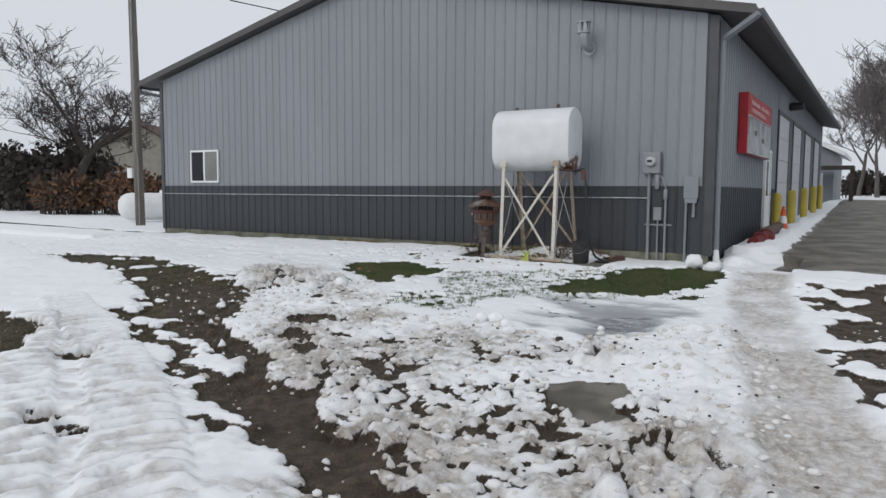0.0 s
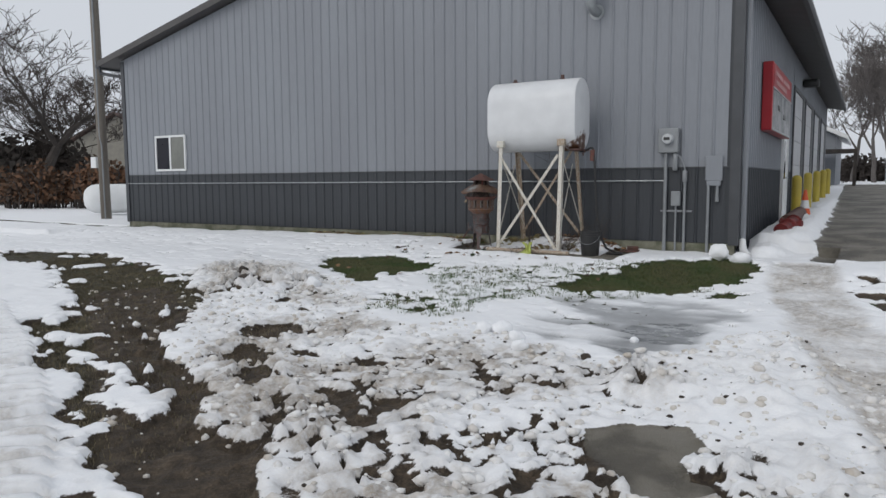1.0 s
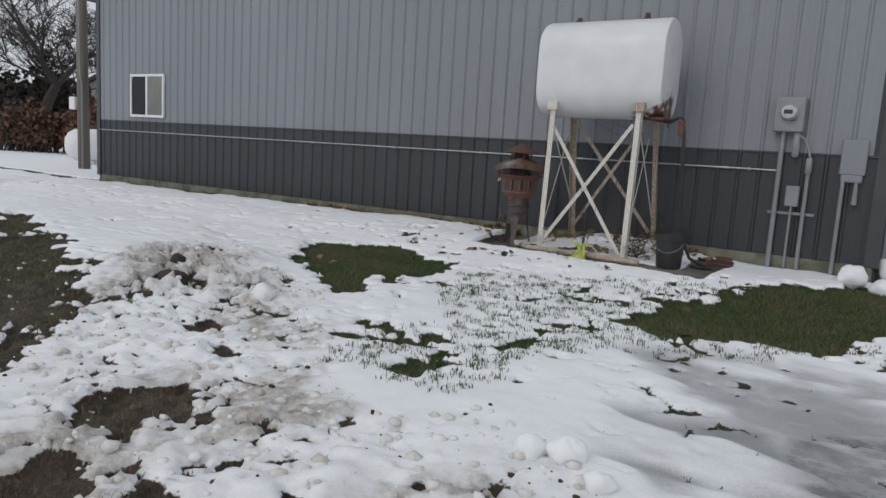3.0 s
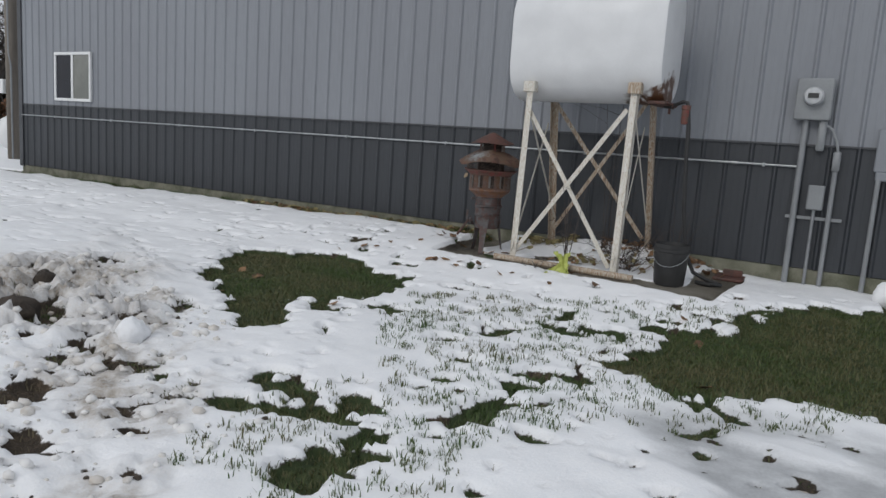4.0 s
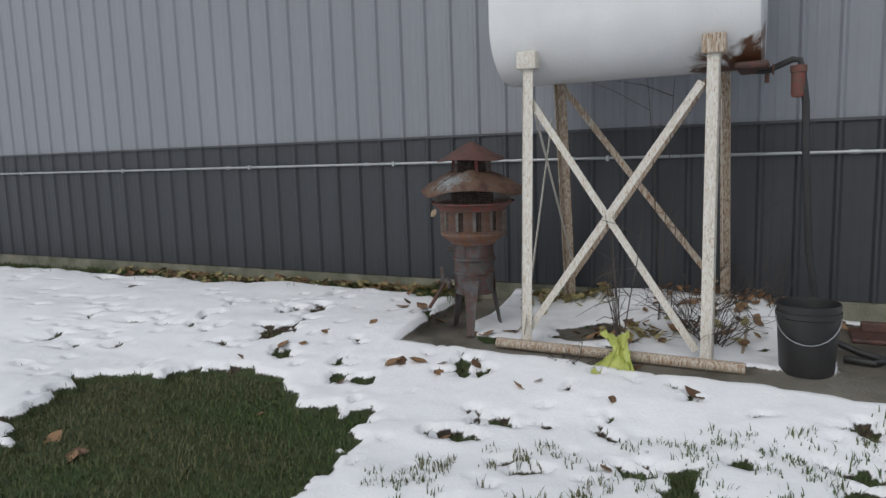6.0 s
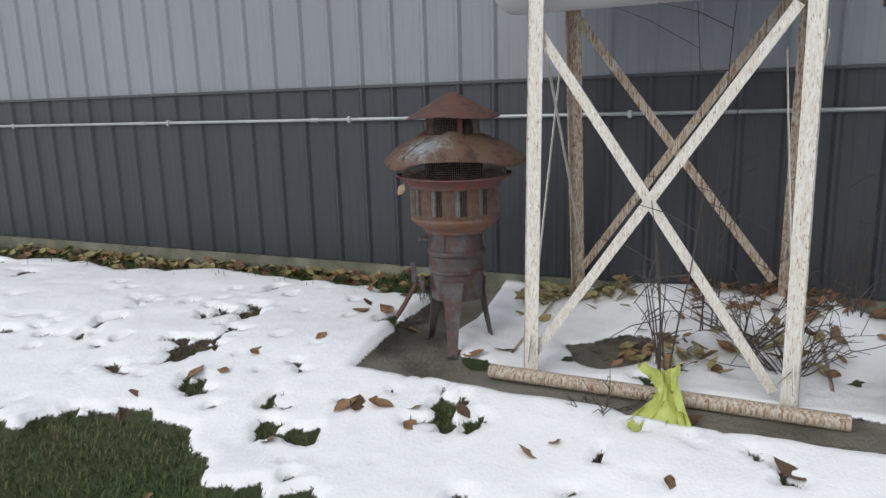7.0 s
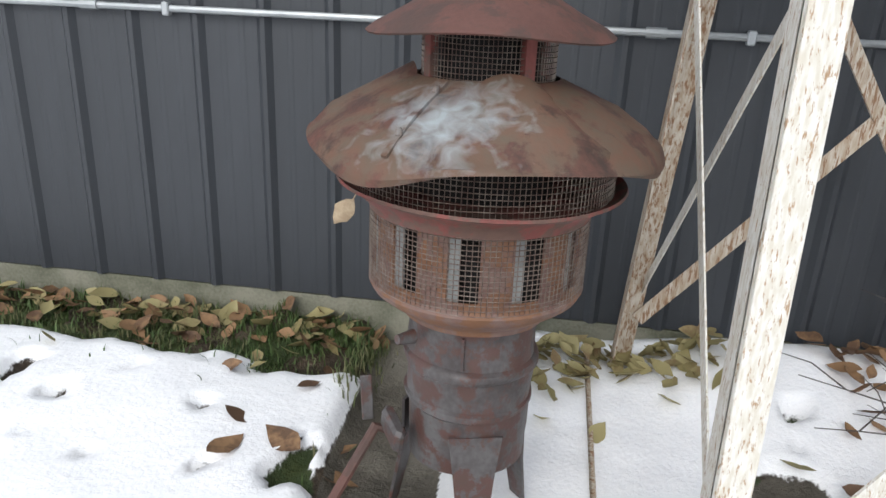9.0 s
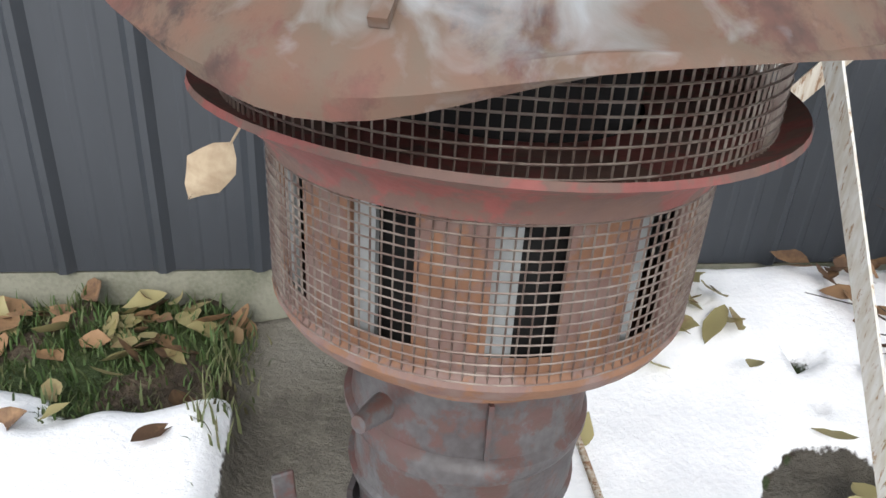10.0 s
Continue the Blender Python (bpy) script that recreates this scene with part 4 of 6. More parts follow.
def obround(x0, x1, cy, z0, w, h, r_end=0.03):
    g = B()
    seg = 14
    r = w / 2

    def ring(x, ins):
        q = []
        for k in range(seg + 1):
            a = math.pi * k / seg
            q.append((x, cy + (r - ins) * math.cos(a), z0 + h - r + (r - ins) * math.sin(a)))
        for k in range(seg + 1):
            a = math.pi + math.pi * k / seg
            q.append((x, cy + (r - ins) * math.cos(a), z0 + r + (r - ins) * math.sin(a)))
        return q
    rows = [ring(x0, r_end + 0.008), ring(x0 + 0.006, r_end * 0.4), ring(x0 + r_end, 0), ring(x1 - r_end, 0), ring(x1 - 0.006, r_end * 0.4), ring(x1, r_end + 0.008)]
    n = len(rows[0])
    fc = [(i * n + k, (i + 1) * n + k, (i + 1) * n + (k + 1) % n, i * n + (k + 1) % n) for i in range(5) for k in range(n)]
    fc += [tuple(range(n)), tuple(range(6 * n - 1, 5 * n - 1, -1))]
    return g.add([p for q in rows for p in q], fc)


M_TANK = rusty("white_tank_enamel", (0.70, 0.71, 0.72), (0.20, 0.09, 0.04), (0.10, 0.05, 0.03), -0.25, 5, 0.35, coat2=(0.64, 0.65, 0.66))
part("body", at0(tank, obround(-4.725, -3.225, 10.735, 2.20, 0.686, 1.118)), M_TANK, tank, smooth=30)
for x, y, h in ((-4.36, 10.70, 0.05), (-3.55, 10.70, 0.07)):
    part("filler_cap", at0(tank, B().turn([(0.0, 3.31 + h), (0.028, 3.31 + h), (0.03, 3.33), (0.045, 3.325), (0.045, 3.305)], 12, x, y)), M_RUST, tank, "rusty threaded cap")
for x, z, w in ((-4.36, 3.20, 0.022), (-4.30, 3.12, 0.028), (-4.33, 3.155, 0.014)):
    part("rust_chip", at0(tank, B().turn([(0.0, 0.0), (w, 0.0), (w, 0.004), (0, 0.004)], 7)), M_RUST, tank)
    o = tank.children[-1]
    o.matrix_basis = Matrix.Translation((x + 3.95, -0.322, z - 2.20)) @ Euler((radians(76), 0, 0)).to_matrix().to_4x4()
part("seam_rust", at0(tank, B().box((-3.36, 10.52, 2.192), (-3.19, 10.95, 2.225), ch=0.012)), M_RUST, tank, "rusted sump under the outlet end")

line = thing("fuel_line", "black hose with rusty filter hanging from the tank outlet", "fuel hose", (-2.93, 10.70, 0.57))
part("outlet_pipe", at0(line, B().tube([(-3.260, 10.735, 2.19), (-3.200, 10.735, 2.185), (-3.170, 10.72, 2.20), (-3.080, 10.70, 2.235), (-3.045, 10.70, 2.23), (-3.035, 10.70, 2.19)], 0.017, 8)), M_BLACK, line)
part("valve", at0(line, B().box((-3.180, 10.70, 2.165), (-3.170, 10.75, 2.22), ch=0.01).tube([(-3.205, 10.72, 2.17), (-3.205, 10.72, 2.12)], 0.012)), M_RUST, line, "small rusted shut-off valve")
part("filter", at0(line, B().turn([(0.0, 2.03), (0.03, 2.035), (0.036, 2.05), (0.036, 2.16), (0.042, 2.165), (0.042, 2.20), (0.0, 2.205)], 14, -3.05, 10.70)), M_REDRUST, line, "rust-red canister filter")
part("hose", at0(line, B().tube([(-3.035, 10.70, 2.19), (-3.010, 10.70, 2.0), (-3.000, 10.71, 1.7), (-2.970, 10.74, 1.2), (-2.920, 10.78, 0.85), (-2.840, 10.80, 0.68), (-2.700, 10.78, 0.625), (-2.570, 10.70, 0.614), (-2.640, 10.62, 0.614), (-2.780, 10.66, 0.616)], 0.019, 8)), M_BLACK, line, "black rubber hose")

bucket = thing("bucket", "black plastic bucket with wire handle beside the stand", "bucket", (-2.965, 10.42, 0.594))
part("pail", B().turn([(0.0, 0.004), (0.128, 0.0), (0.132, 0.01), (0.150, 0.30), (0.158, 0.305), (0.158, 0.33), (0.151, 0.332), (0.154, 0.37), (0.148, 0.372), (0.143, 0.33), (0.128, 0.02), (0.0, 0.02)], 28), M_BLACK, bucket)
part("handle", B().tube([(0.155 * math.cos(a), 0.155 * math.sin(a) * 0.0 - 0.16 * math.sin(a), 0.31 - 0.13 * math.sin(a)) for a in np.linspace(0, math.pi, 14)], 0.0028, 6), M_GALV, bucket, "thin wire handle")
tagged(part("scrap_sheet", B().box((-2.72, 11.10, 0.594), (-2.45, 11.42, 0.62), Matrix.Translation((0, 0, 0)), ch=0.008).box((-2.66, 11.30, 0.62), (-2.48, 11.35, 0.68), ch=0.008), M_RUST, smooth=0), "dark rusted sheet scrap lying against the wall", "scrap metal")

# ---- the rusty cowled heater ----
HX, HY = -4.966, 10.645
heater = thing("outdoor_heater", "rust-brown cowled steel heater with wire screens on splayed legs", "heater", (HX, HY, 0.592))


heater.scale = (0.9, 0.9, 1.0)


def hz(prof):
    return [(r, z - 0.565) for r, z in prof]


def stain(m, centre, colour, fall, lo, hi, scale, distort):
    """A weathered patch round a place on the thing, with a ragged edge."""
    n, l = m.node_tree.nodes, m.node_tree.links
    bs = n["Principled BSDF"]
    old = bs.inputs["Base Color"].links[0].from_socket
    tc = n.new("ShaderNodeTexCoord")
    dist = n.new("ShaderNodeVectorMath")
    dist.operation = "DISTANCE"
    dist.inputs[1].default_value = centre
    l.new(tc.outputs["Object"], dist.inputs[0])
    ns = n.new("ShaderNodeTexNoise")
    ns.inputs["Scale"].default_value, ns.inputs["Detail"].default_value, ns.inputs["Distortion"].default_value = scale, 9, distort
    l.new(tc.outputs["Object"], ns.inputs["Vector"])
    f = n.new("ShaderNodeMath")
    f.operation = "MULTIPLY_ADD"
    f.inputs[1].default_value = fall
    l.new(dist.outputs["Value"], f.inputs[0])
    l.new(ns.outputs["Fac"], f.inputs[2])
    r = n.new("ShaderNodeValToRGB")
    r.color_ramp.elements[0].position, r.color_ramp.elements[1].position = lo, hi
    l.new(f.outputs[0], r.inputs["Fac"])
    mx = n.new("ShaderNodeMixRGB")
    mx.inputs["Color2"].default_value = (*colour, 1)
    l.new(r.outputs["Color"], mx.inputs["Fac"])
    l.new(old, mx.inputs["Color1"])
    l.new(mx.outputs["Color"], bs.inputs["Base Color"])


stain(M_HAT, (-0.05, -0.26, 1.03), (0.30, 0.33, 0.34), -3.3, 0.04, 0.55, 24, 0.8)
stain(M_TANK, (0.66, -0.05, 0.02), (0.10, 0.045, 0.022), -1.5, 0.10, 0.24, 7, 0.6)


def droop(a, i):
    """Bent, wavy brim."""
    k = max(0, i - 3) / 4.0
    front = -math.pi / 2
    d = math.atan2(math.sin(a - front), math.cos(a - front))
    wave = 0.010 * math.exp(-((d - 0.35) / 0.5) ** 2) - 0.020 * math.exp(-((d + 0.5) / 0.32) ** 2) + 0.010 * math.exp(-((d + 1.5) / 0.4) ** 2) - 0.020 * math.exp(-((d - 1.4) / 0.45) ** 2)
    dent = 0.0045 * math.sin(7 * a + 2.1 * i) * math.sin(4.3 * a + 0.7) * (0.1 + 0.9 * (1 < i < 7))
    return (0.006 * math.sin(5 * a) * k, wave * k * k + dent * (i < 8))


part("upper_cowl", B().turn(hz([(0.004, 1.836), (0.03, 1.830), (0.10, 1.796), (0.175, 1.757), (0.232, 1.729), (0.250, 1.717), (0.247, 1.714), (0.175, 1.751), (0.004, 1.828)]), 48,
                            warp=lambda a, i: (0.004 * math.sin(2 * a + 1) * (i in (4, 5, 6)), 0.006 * math.sin(3 * a) * (i in (4, 5, 6)))), M_RUST, heater, "rust-brown conical cap")
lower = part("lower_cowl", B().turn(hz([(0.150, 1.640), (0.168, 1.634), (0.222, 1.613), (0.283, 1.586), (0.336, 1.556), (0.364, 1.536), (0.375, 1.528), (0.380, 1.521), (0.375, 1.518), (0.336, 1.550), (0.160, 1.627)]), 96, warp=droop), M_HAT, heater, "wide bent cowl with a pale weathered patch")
seam = B()
sa = radians(-113)
ca, sb = math.cos(sa), math.sin(sa)
for r0, z0, r1, z1 in ((0.170, 1.637, 0.283, 1.589), (0.283, 1.589, 0.364, 1.538)):
    seam.bar((r0 * ca, r0 * sb, z0 - 0.565), (r1 * ca, r1 * sb, z1 - 0.565), 0.012, 0.006)
part("seam", seam, M_HAT, lower, smooth=0)
for r0, z0 in ((0.20, 1.626), (0.32, 1.569)):
    rv = B().turn([(0.0, 0.012), (0.006, 0.010), (0.008, 0.0)], 8, 0, 0)
    rv.v[-24:] = [(x + r0 * ca, y + r0 * sb, z + z0 - 0.567) for x, y, z in rv.v[-24:]]
    part("rivet", rv, M_HAT, lower)
part("neck_drum", B().turn(hz([(0.105, 1.622), (0.105, 1.735)]), 32), M_HOLE, heater, "black inner flue")


def screen(r, z0, z1, nv, nh, w):
    """Woven wire cloth bent round a drum."""
    g = B()
    for k in range(nv):
        a = 2 * math.pi * k / nv
        c, s = math.cos(a), math.sin(a)
        q = [(r - w, a - w / r), (r - w, a + w / r), (r + w, a)]
        p = [(rr * math.cos(b), rr * math.sin(b), z) for z in (z0, z1) for rr, b in q]
        g.add(p, [(0, 1, 4, 3), (1, 2, 5, 4), (2, 0, 3, 5)])
    seg = 64
    for k in range(nh):
        z = z0 + (z1 - z0) * (k + 0.5) / nh
        vs, fs = [], []
        for i in range(seg):
            a = 2 * math.pi * i / seg
            for rr, dz in ((r + w * 1.5, -w), (r + w * 1.5, w), (r + w * 2.6, 0)):
                vs.append((rr * math.cos(a), rr * math.sin(a), z + dz + 0.0008 * math.sin(5 * a + k)))
        for i in range(seg):
            j = (i + 1) % seg
            for u in range(3):
                v = (u + 1) % 3
                fs.append((i * 3 + u, j * 3 + u, j * 3 + v, i * 3 + v))
        g.add(vs, fs)
    return g


part("neck_screen", screen(0.138, 1.626 - 0.565, 1.724 - 0.565, 96, 10, 0.0009), M_MESH, heater, "woven wire screen")
for k in range(4):
    a = radians(-52 + 90 * k)
    part("neck_post", B().box((-0.008, -0.012, 1.624 - 0.565), (0.008, 0.012, 1.735 - 0.565), Matrix.Translation((0.137 * math.cos(a), 0.137 * math.sin(a), 0)) @ Euler((0, 0, a)).to_matrix().to_4x4()), M_REDRUST, heater, smooth=0)
part("upper_screen", screen(0.283, 1.432 - 0.565, 1.566 - 0.565, 168, 13, 0.0010), M_MESH, heater, "fine wire screen below the cowl")
part("flue", B().turn(hz([(0.155, 1.41), (0.155, 1.58), (0.12, 1.64)]), 32), M_HOLE, heater, "black inner flue")
part("collar", B().turn(hz([(0.244, 1.388), (0.247, 1.396), (0.256, 1.408), (0.274, 1.422), (0.298, 1.435), (0.313, 1.441), (0.311, 1.447), (0.296, 1.439), (0.272, 1.430), (0.16, 1.427)]), 64,
                        warp=lambda a, i: (0.0, 0.004 * math.sin(2 * a + 0.6) * (i > 3))), M_REDRUST, heater, "faded red flared collar")
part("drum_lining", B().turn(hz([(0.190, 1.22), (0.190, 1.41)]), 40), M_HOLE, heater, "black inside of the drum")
for k in range(11):
    a0 = radians(-116 + 360 / 11 * k)
    for nm, m, rr, b0, b1, lab in (("drum_panel", M_TAN, 0.233, 0.0, 16.7, ""), ("galvanised_strip", M_STRIP, 0.228, 15.5, 22.7, "bare grey metal strip")):
        vs = []
        for q in range(5):
            a = a0 + radians(b0 + (b1 - b0) * q / 4)
            for r in (rr, rr - 0.006):
                for z in (1.245, 1.392):
                    vs.append((r * math.cos(a), r * math.sin(a), z - 0.565))
        fs = []
        for q in range(4):
            i = q * 4
            fs += [(i, i + 4, i + 5, i + 1), (i + 2, i + 3, i + 7, i + 6), (i + 1, i + 5, i + 7, i + 3), (i, i + 2, i + 6, i + 4)]
        fs += [(0, 1, 3, 2), (16, 18, 19, 17)]
        part(nm, B().add(vs, fs), m, heater, lab, smooth=20)
part("drum_screen", screen(0.241, 1.238 - 0.565, 1.400 - 0.565, 132, 17, 0.0010), M_MESH, heater, "woven wire screen round the drum")
part("drum_base", B().turn(hz([(0.234, 1.264), (0.2355, 1.250), (0.241, 1.245), (0.244, 1.236), (0.236, 1.222), (0.214, 1.206), (0.188, 1.190), (0.170, 1.178), (0.167, 1.168), (0.152, 1.162)]), 56), M_TAN, heater, "rusty cup below the slotted drum")
part("barrel", B().turn(hz([(0.150, 1.185), (0.151, 1.165), (0.149, 1.155), (0.148, 1.13), (0.151, 1.082), (0.160, 1.076), (0.162, 1.066), (0.160, 1.056), (0.151, 1.050), (0.149, 1.02), (0.148, 0.985), (0.155, 0.980), (0.155, 0.968), (0.147, 0.962), (0.145, 0.90), (0.140, 0.83)]), 48,
                        warp=lambda a, i: (0.003 * math.sin(3 * a + i), 0)), M_BARREL, heater, "scorched grey and maroon barrel")
part("barrel_seam", B().box((-0.003, -0.004, 1.085 - 0.565), (0.003, 0.002, 1.155 - 0.565), Matrix.Translation((0.151 * math.cos(-1.6), 0.151 * math.sin(-1.6), 0))), M_BARREL, heater, smooth=0)
part("damper_knob", B().tube([(-0.12, -0.12, 1.135 - 0.565), (-0.148, -0.155, 1.140 - 0.565)], [0.016, 0.010], 10), M_BARREL, heater, "dark stub of a control knob")
for k in range(3):
    a = radians(-76 + 120 * k)
    m = Euler((0, 0, a)).to_matrix().to_4x4()
    g = B()
    rows = [(0.141, 0.93, 0.062), (0.146, 0.85, 0.050), (0.166, 0.74, 0.036), (0.196, 0.60, 0.027), (0.206, 0.575, 0.027), (0.235, 0.569, 0.027)]
    vs = [m @ Vector((r + t, s * w, z - 0.565)) for r, z, w in rows for t, s in ((0, -1), (0, 1), (0.008, 1), (0.008, -1))]
    fs = []
    for i in range(len(rows) - 1):
        for u in range(4):
            v = (u + 1) % 4
            fs.append((i * 4 + u, i * 4 + v, i * 4 + 4 + v, i * 4 + 4 + u))
    fs += [(0, 1, 2, 3), (23, 22, 21, 20)]
    part("leg", g.add(vs, fs), M_BARREL, heater, "flat splayed foot", smooth=25)
    part("bolt", B().tube([m @ Vector((0.212, 0, 0.018)), m @ Vector((0.228, 0, 0.024))], 0.007, 6), M_RUST, heater)
part("fuel_door", B().box((-0.05, -0.03, 0.0), (0.05, 0.0, 0.06), Matrix.Translation((-0.155, -0.09, 0.31)) @ Euler((0, 0.25, radians(-55))).to_matrix().to_4x4(), ch=0.01), M_BARREL, heater, smooth=0)
lv = part("damper_lever", B().box((-0.014, -0.006, 0), (0.014, 0.0, 0.11), Matrix.Translation((-0.235, -0.06, 0.33)) @ Euler((0, -0.06, 0.3)).to_matrix().to_4x4(), ch=0.003), M_BARREL, heater, "bent maroon control plate", smooth=0)
part("damper_rod", B().tube([(-0.15, -0.05, 0.30), (-0.21, -0.09, 0.33), (-0.26, -0.13, 0.24), (-0.30, -0.17, 0.17)], 0.013, 8), M_RUST, lv)

for o in heater.children:
    if o.name.split(".")[0].endswith("_screen"):
        o["kind"] = "stuff"

# ---- conduit, meter and boxes on the gable wall ----
con = thing("wall_conduit", "thin galvanised conduit clipped along the wainscot", "conduit", (-9, WY, 1.722))
part("pipe", at0(con, B().tube([(XL + 0.1, WY - 0.032, 1.722), (-2.12, WY - 0.032, 1.722)], 0.0115, 8)), M_GALV, con)
for xk in (-2.45, -4.28, -6.09, -7.665, -9.4, -11.1, -12.9, -14.6):
    if xk > XL + 0.2:
        part("clip", at0(con, B().box((xk - 0.012, WY - 0.048, 1.700), (xk + 0.012, WY - 0.018, 1.742), ch=0.004)), M_GALV, con, smooth=0)
        part("coupling", at0(con, B().tube([(xk - 0.3, WY - 0.032, 1.722), (xk - 0.24, WY - 0.032, 1.722)], 0.016, 8)), M_GALV, con)
met = thing("electric_meter", "grey electric meter box with conduits down the wall", "electric meter", (-2.06, WY, 0.55))
part("box", at0(met, B().box((-2.24, WY - 0.13, 2.16), (-1.93, WY - 0.018, 2.54), ch=0.012)), M_GREYBOX, met, smooth=0)
md = part("dial", at0(met, B().turn([(0.0, 0.10), (0.07, 0.095), (0.085, 0.07), (0.088, 0.0)], 24)), M_ACRYL, met, "round glass meter dial")
md.matrix_basis = Matrix.Translation((-2.085 + 2.06, -0.13, 2.37 - 0.55)) @ Euler((radians(90), 0, 0)).to_matrix().to_4x4()
md.data.transform(Matrix.Translation((-2.06, WY, 0.55)))
fc = part("dial_face", B().box((-0.045, -0.104, -0.02), (0.045, -0.1, 0.025)), M_BLACK, md, "dark printed bars of the dial", smooth=0)
fc.matrix_basis = Euler((radians(-90), 0, 0)).to_matrix().to_4x4()
for x, z0, z1, r in ((-2.13, 0.50, 2.17, 0.028), (-1.96, 0.50, 1.33, 0.015), (-1.83, 0.50, 1.72, 0.022)):
    part("conduit", at0(met, B().tube([(x, WY - 0.055, z0), (x, WY - 0.055, z1)], r, 10)), M_GREYBOX, met)
part("hub", at0(met, B().box((-2.02, WY - 0.09, 1.88), (-1.95, WY - 0.02, 2.17), ch=0.015)), M_GREYBOX, met)
part("junction_box", at0(met, B().box((-2.03, WY - 0.10, 1.33), (-1.89, WY - 0.02, 1.56), ch=0.01)), M_GREYBOX, met, smooth=0)
part("fitting", at0(met, B().box((-1.865, WY - 0.09, 1.70), (-1.80, WY - 0.02, 1.88), ch=0.012).tube([(-1.83, WY - 0.055, 1.88), (-1.85, WY - 0.06, 1.97), (-1.90, WY - 0.06, 2.08), (-1.97, WY - 0.06, 2.13)], 0.013, 8)), M_GREYBOX, met)
part("strut", at0(met, B().box((-2.20, WY - 0.036, 1.232), (-1.72, WY - 0.02, 1.262))), M_GREYBOX, met, smooth=0)
tel = thing("cable_cover", "pale steel cable cover above two grey conduits", "cable cover", (-1.32, WY, 0.55))
part("cover", at0(tel, B().box((-1.53, WY - 0.06, 1.72), (-1.28, WY - 0.018, 2.10), ch=0.01)), M_LIGHT, tel, smooth=0)
part("cover_foot", at0(tel, B().box((-1.51, WY - 0.07, 1.64), (-1.30, WY - 0.02, 1.72), ch=0.012)), M_LIGHT, tel, smooth=0)
part("conduit", at0(tel, B().tube([(-1.48, WY - 0.05, 0.5), (-1.48, WY - 0.05, 1.66)], 0.022, 10)), M_GREYBOX, tel)
part("conduit_stub", at0(tel, B().tube([(-1.35, WY - 0.05, 1.40), (-1.35, WY - 0.05, 1.66)], [0.03, 0.018], 10)), M_GREYBOX, tel)

vent = thing("wall_vent", "galvanised elbow vent with a hooded cap on the gable", "vent", (-3.32, WY, 4.5))
part("elbow", at0(vent, B().tube([(-3.30, WY, 4.47), (-3.30, WY - 0.14, 4.47), (-3.31, WY - 0.24, 4.50), (-3.31, WY - 0.31, 4.58), (-3.31, WY - 0.33, 4.70)], 0.08, 16)), M_GALV, vent)
part("collar", at0(vent, B().tube([(-3.30, WY - 0.026, 4.47), (-3.30, WY - 0.012, 4.47)], 0.12, 18)), M_GALV, vent)
part("cap", at0(vent, B().turn([(0.085, 4.68), (0.12, 4.69), (0.12, 4.705), (0.09, 4.71)], 20, -3.31, WY - 0.33)), M_GALV, vent)
part("cap_lid", at0(vent, B().turn([(0.0, 4.90), (0.125, 4.89), (0.128, 4.875), (0.0, 4.875)], 20, -3.31, WY - 0.33)), M_GALV, vent)
for k in range(6):
    a = k * math.pi / 3
    part("cap_strut", at0(vent, B().box((-0.03, -0.004, 4.70), (0.03, 0.004, 4.88), Matrix.Translation((-3.31 + 0.1 * math.cos(a), WY - 0.33 + 0.1 * math.sin(a), 0)) @ Euler((0, 0, a + 1.57)).to_matrix().to_4x4())), M_GALV, vent, smooth=0)
tagged(part("roof_flue", B().turn([(0.09, 4.9), (0.09, 6.9), (0.13, 6.9), (0.13, 6.95), (0.0, 7.05)], 16, -2.6, 14.2), M_GALV), "galvanised flue pipe standing on the roof", "flue pipe")

dsp = thing("downspout", "pale steel downspout at the building corner", "downspout", (XR, WY + 0.2, 0.6))
part("spout", at0(dsp, B().box((XR + 0.028, WY + 0.13, 0.72), (XR + 0.10, WY + 0.23, 4.45), ch=0.01)), M_LIGHT, dsp, smooth=0)
part("offset", at0(dsp, B().bar((XR + 0.06, WY + 0.18, 4.43), (XR + OVE + 0.05, WY - 0.25, 4.70), 0.10, 0.07)), M_LIGHT, dsp, smooth=0)
part("shoe", at0(dsp, B().tube([(XR + 0.06, WY + 0.16, 0.80), (XR + 0.10, WY + 0.02, 0.66), (XR + 0.20, WY - 0.22, 0.60)], 0.055, 10)), M_WHITE, dsp, "white plastic spout elbow")
dsw = thing("downspout", "dark gutter elbow under the far eaves", "downspout", (XL, WY, 4.5))
part("elbow", at0(dsw, B().tube([(XL - OVE, WY - 0.2, 4.72), (XL - OVE, WY - 0.18, 4.55), (XL - 0.15, WY + 0.1, 4.45), (XL - 0.06, WY + 0.12, 4.35), (XL - 0.06, WY + 0.12, 0.7)], 0.045, 8)), M_TRIM, dsw)

# ---- along the front of the building ----
M_PINK = paint("faded_lettering", (0.55, 0.30, 0.29), (0.45, 0.22, 0.22), 0.5, bump=0)
sign = thing("wall_sign", "red cabinet sign with a grey reader board on the wall", "sign", (XR, 15.28, 3.1))
part("cabinet", at0(sign, B().box((XR + 0.02, 13.72, 2.60), (XR + 0.19, 17.00, 3.78), ch=0.012)), M_RED, sign, smooth=0)
part("header_panel", at0(sign, B().box((XR + 0.19, 13.79, 3.36), (XR + 0.196, 16.93, 3.74))), M_RED, sign, smooth=0)
part("reader_board", at0(sign, B().box((XR + 0.19, 13.79, 2.64), (XR + 0.197, 16.93, 3.32))), M_ACRYL, sign, "pale scuffed acrylic face", smooth=0)
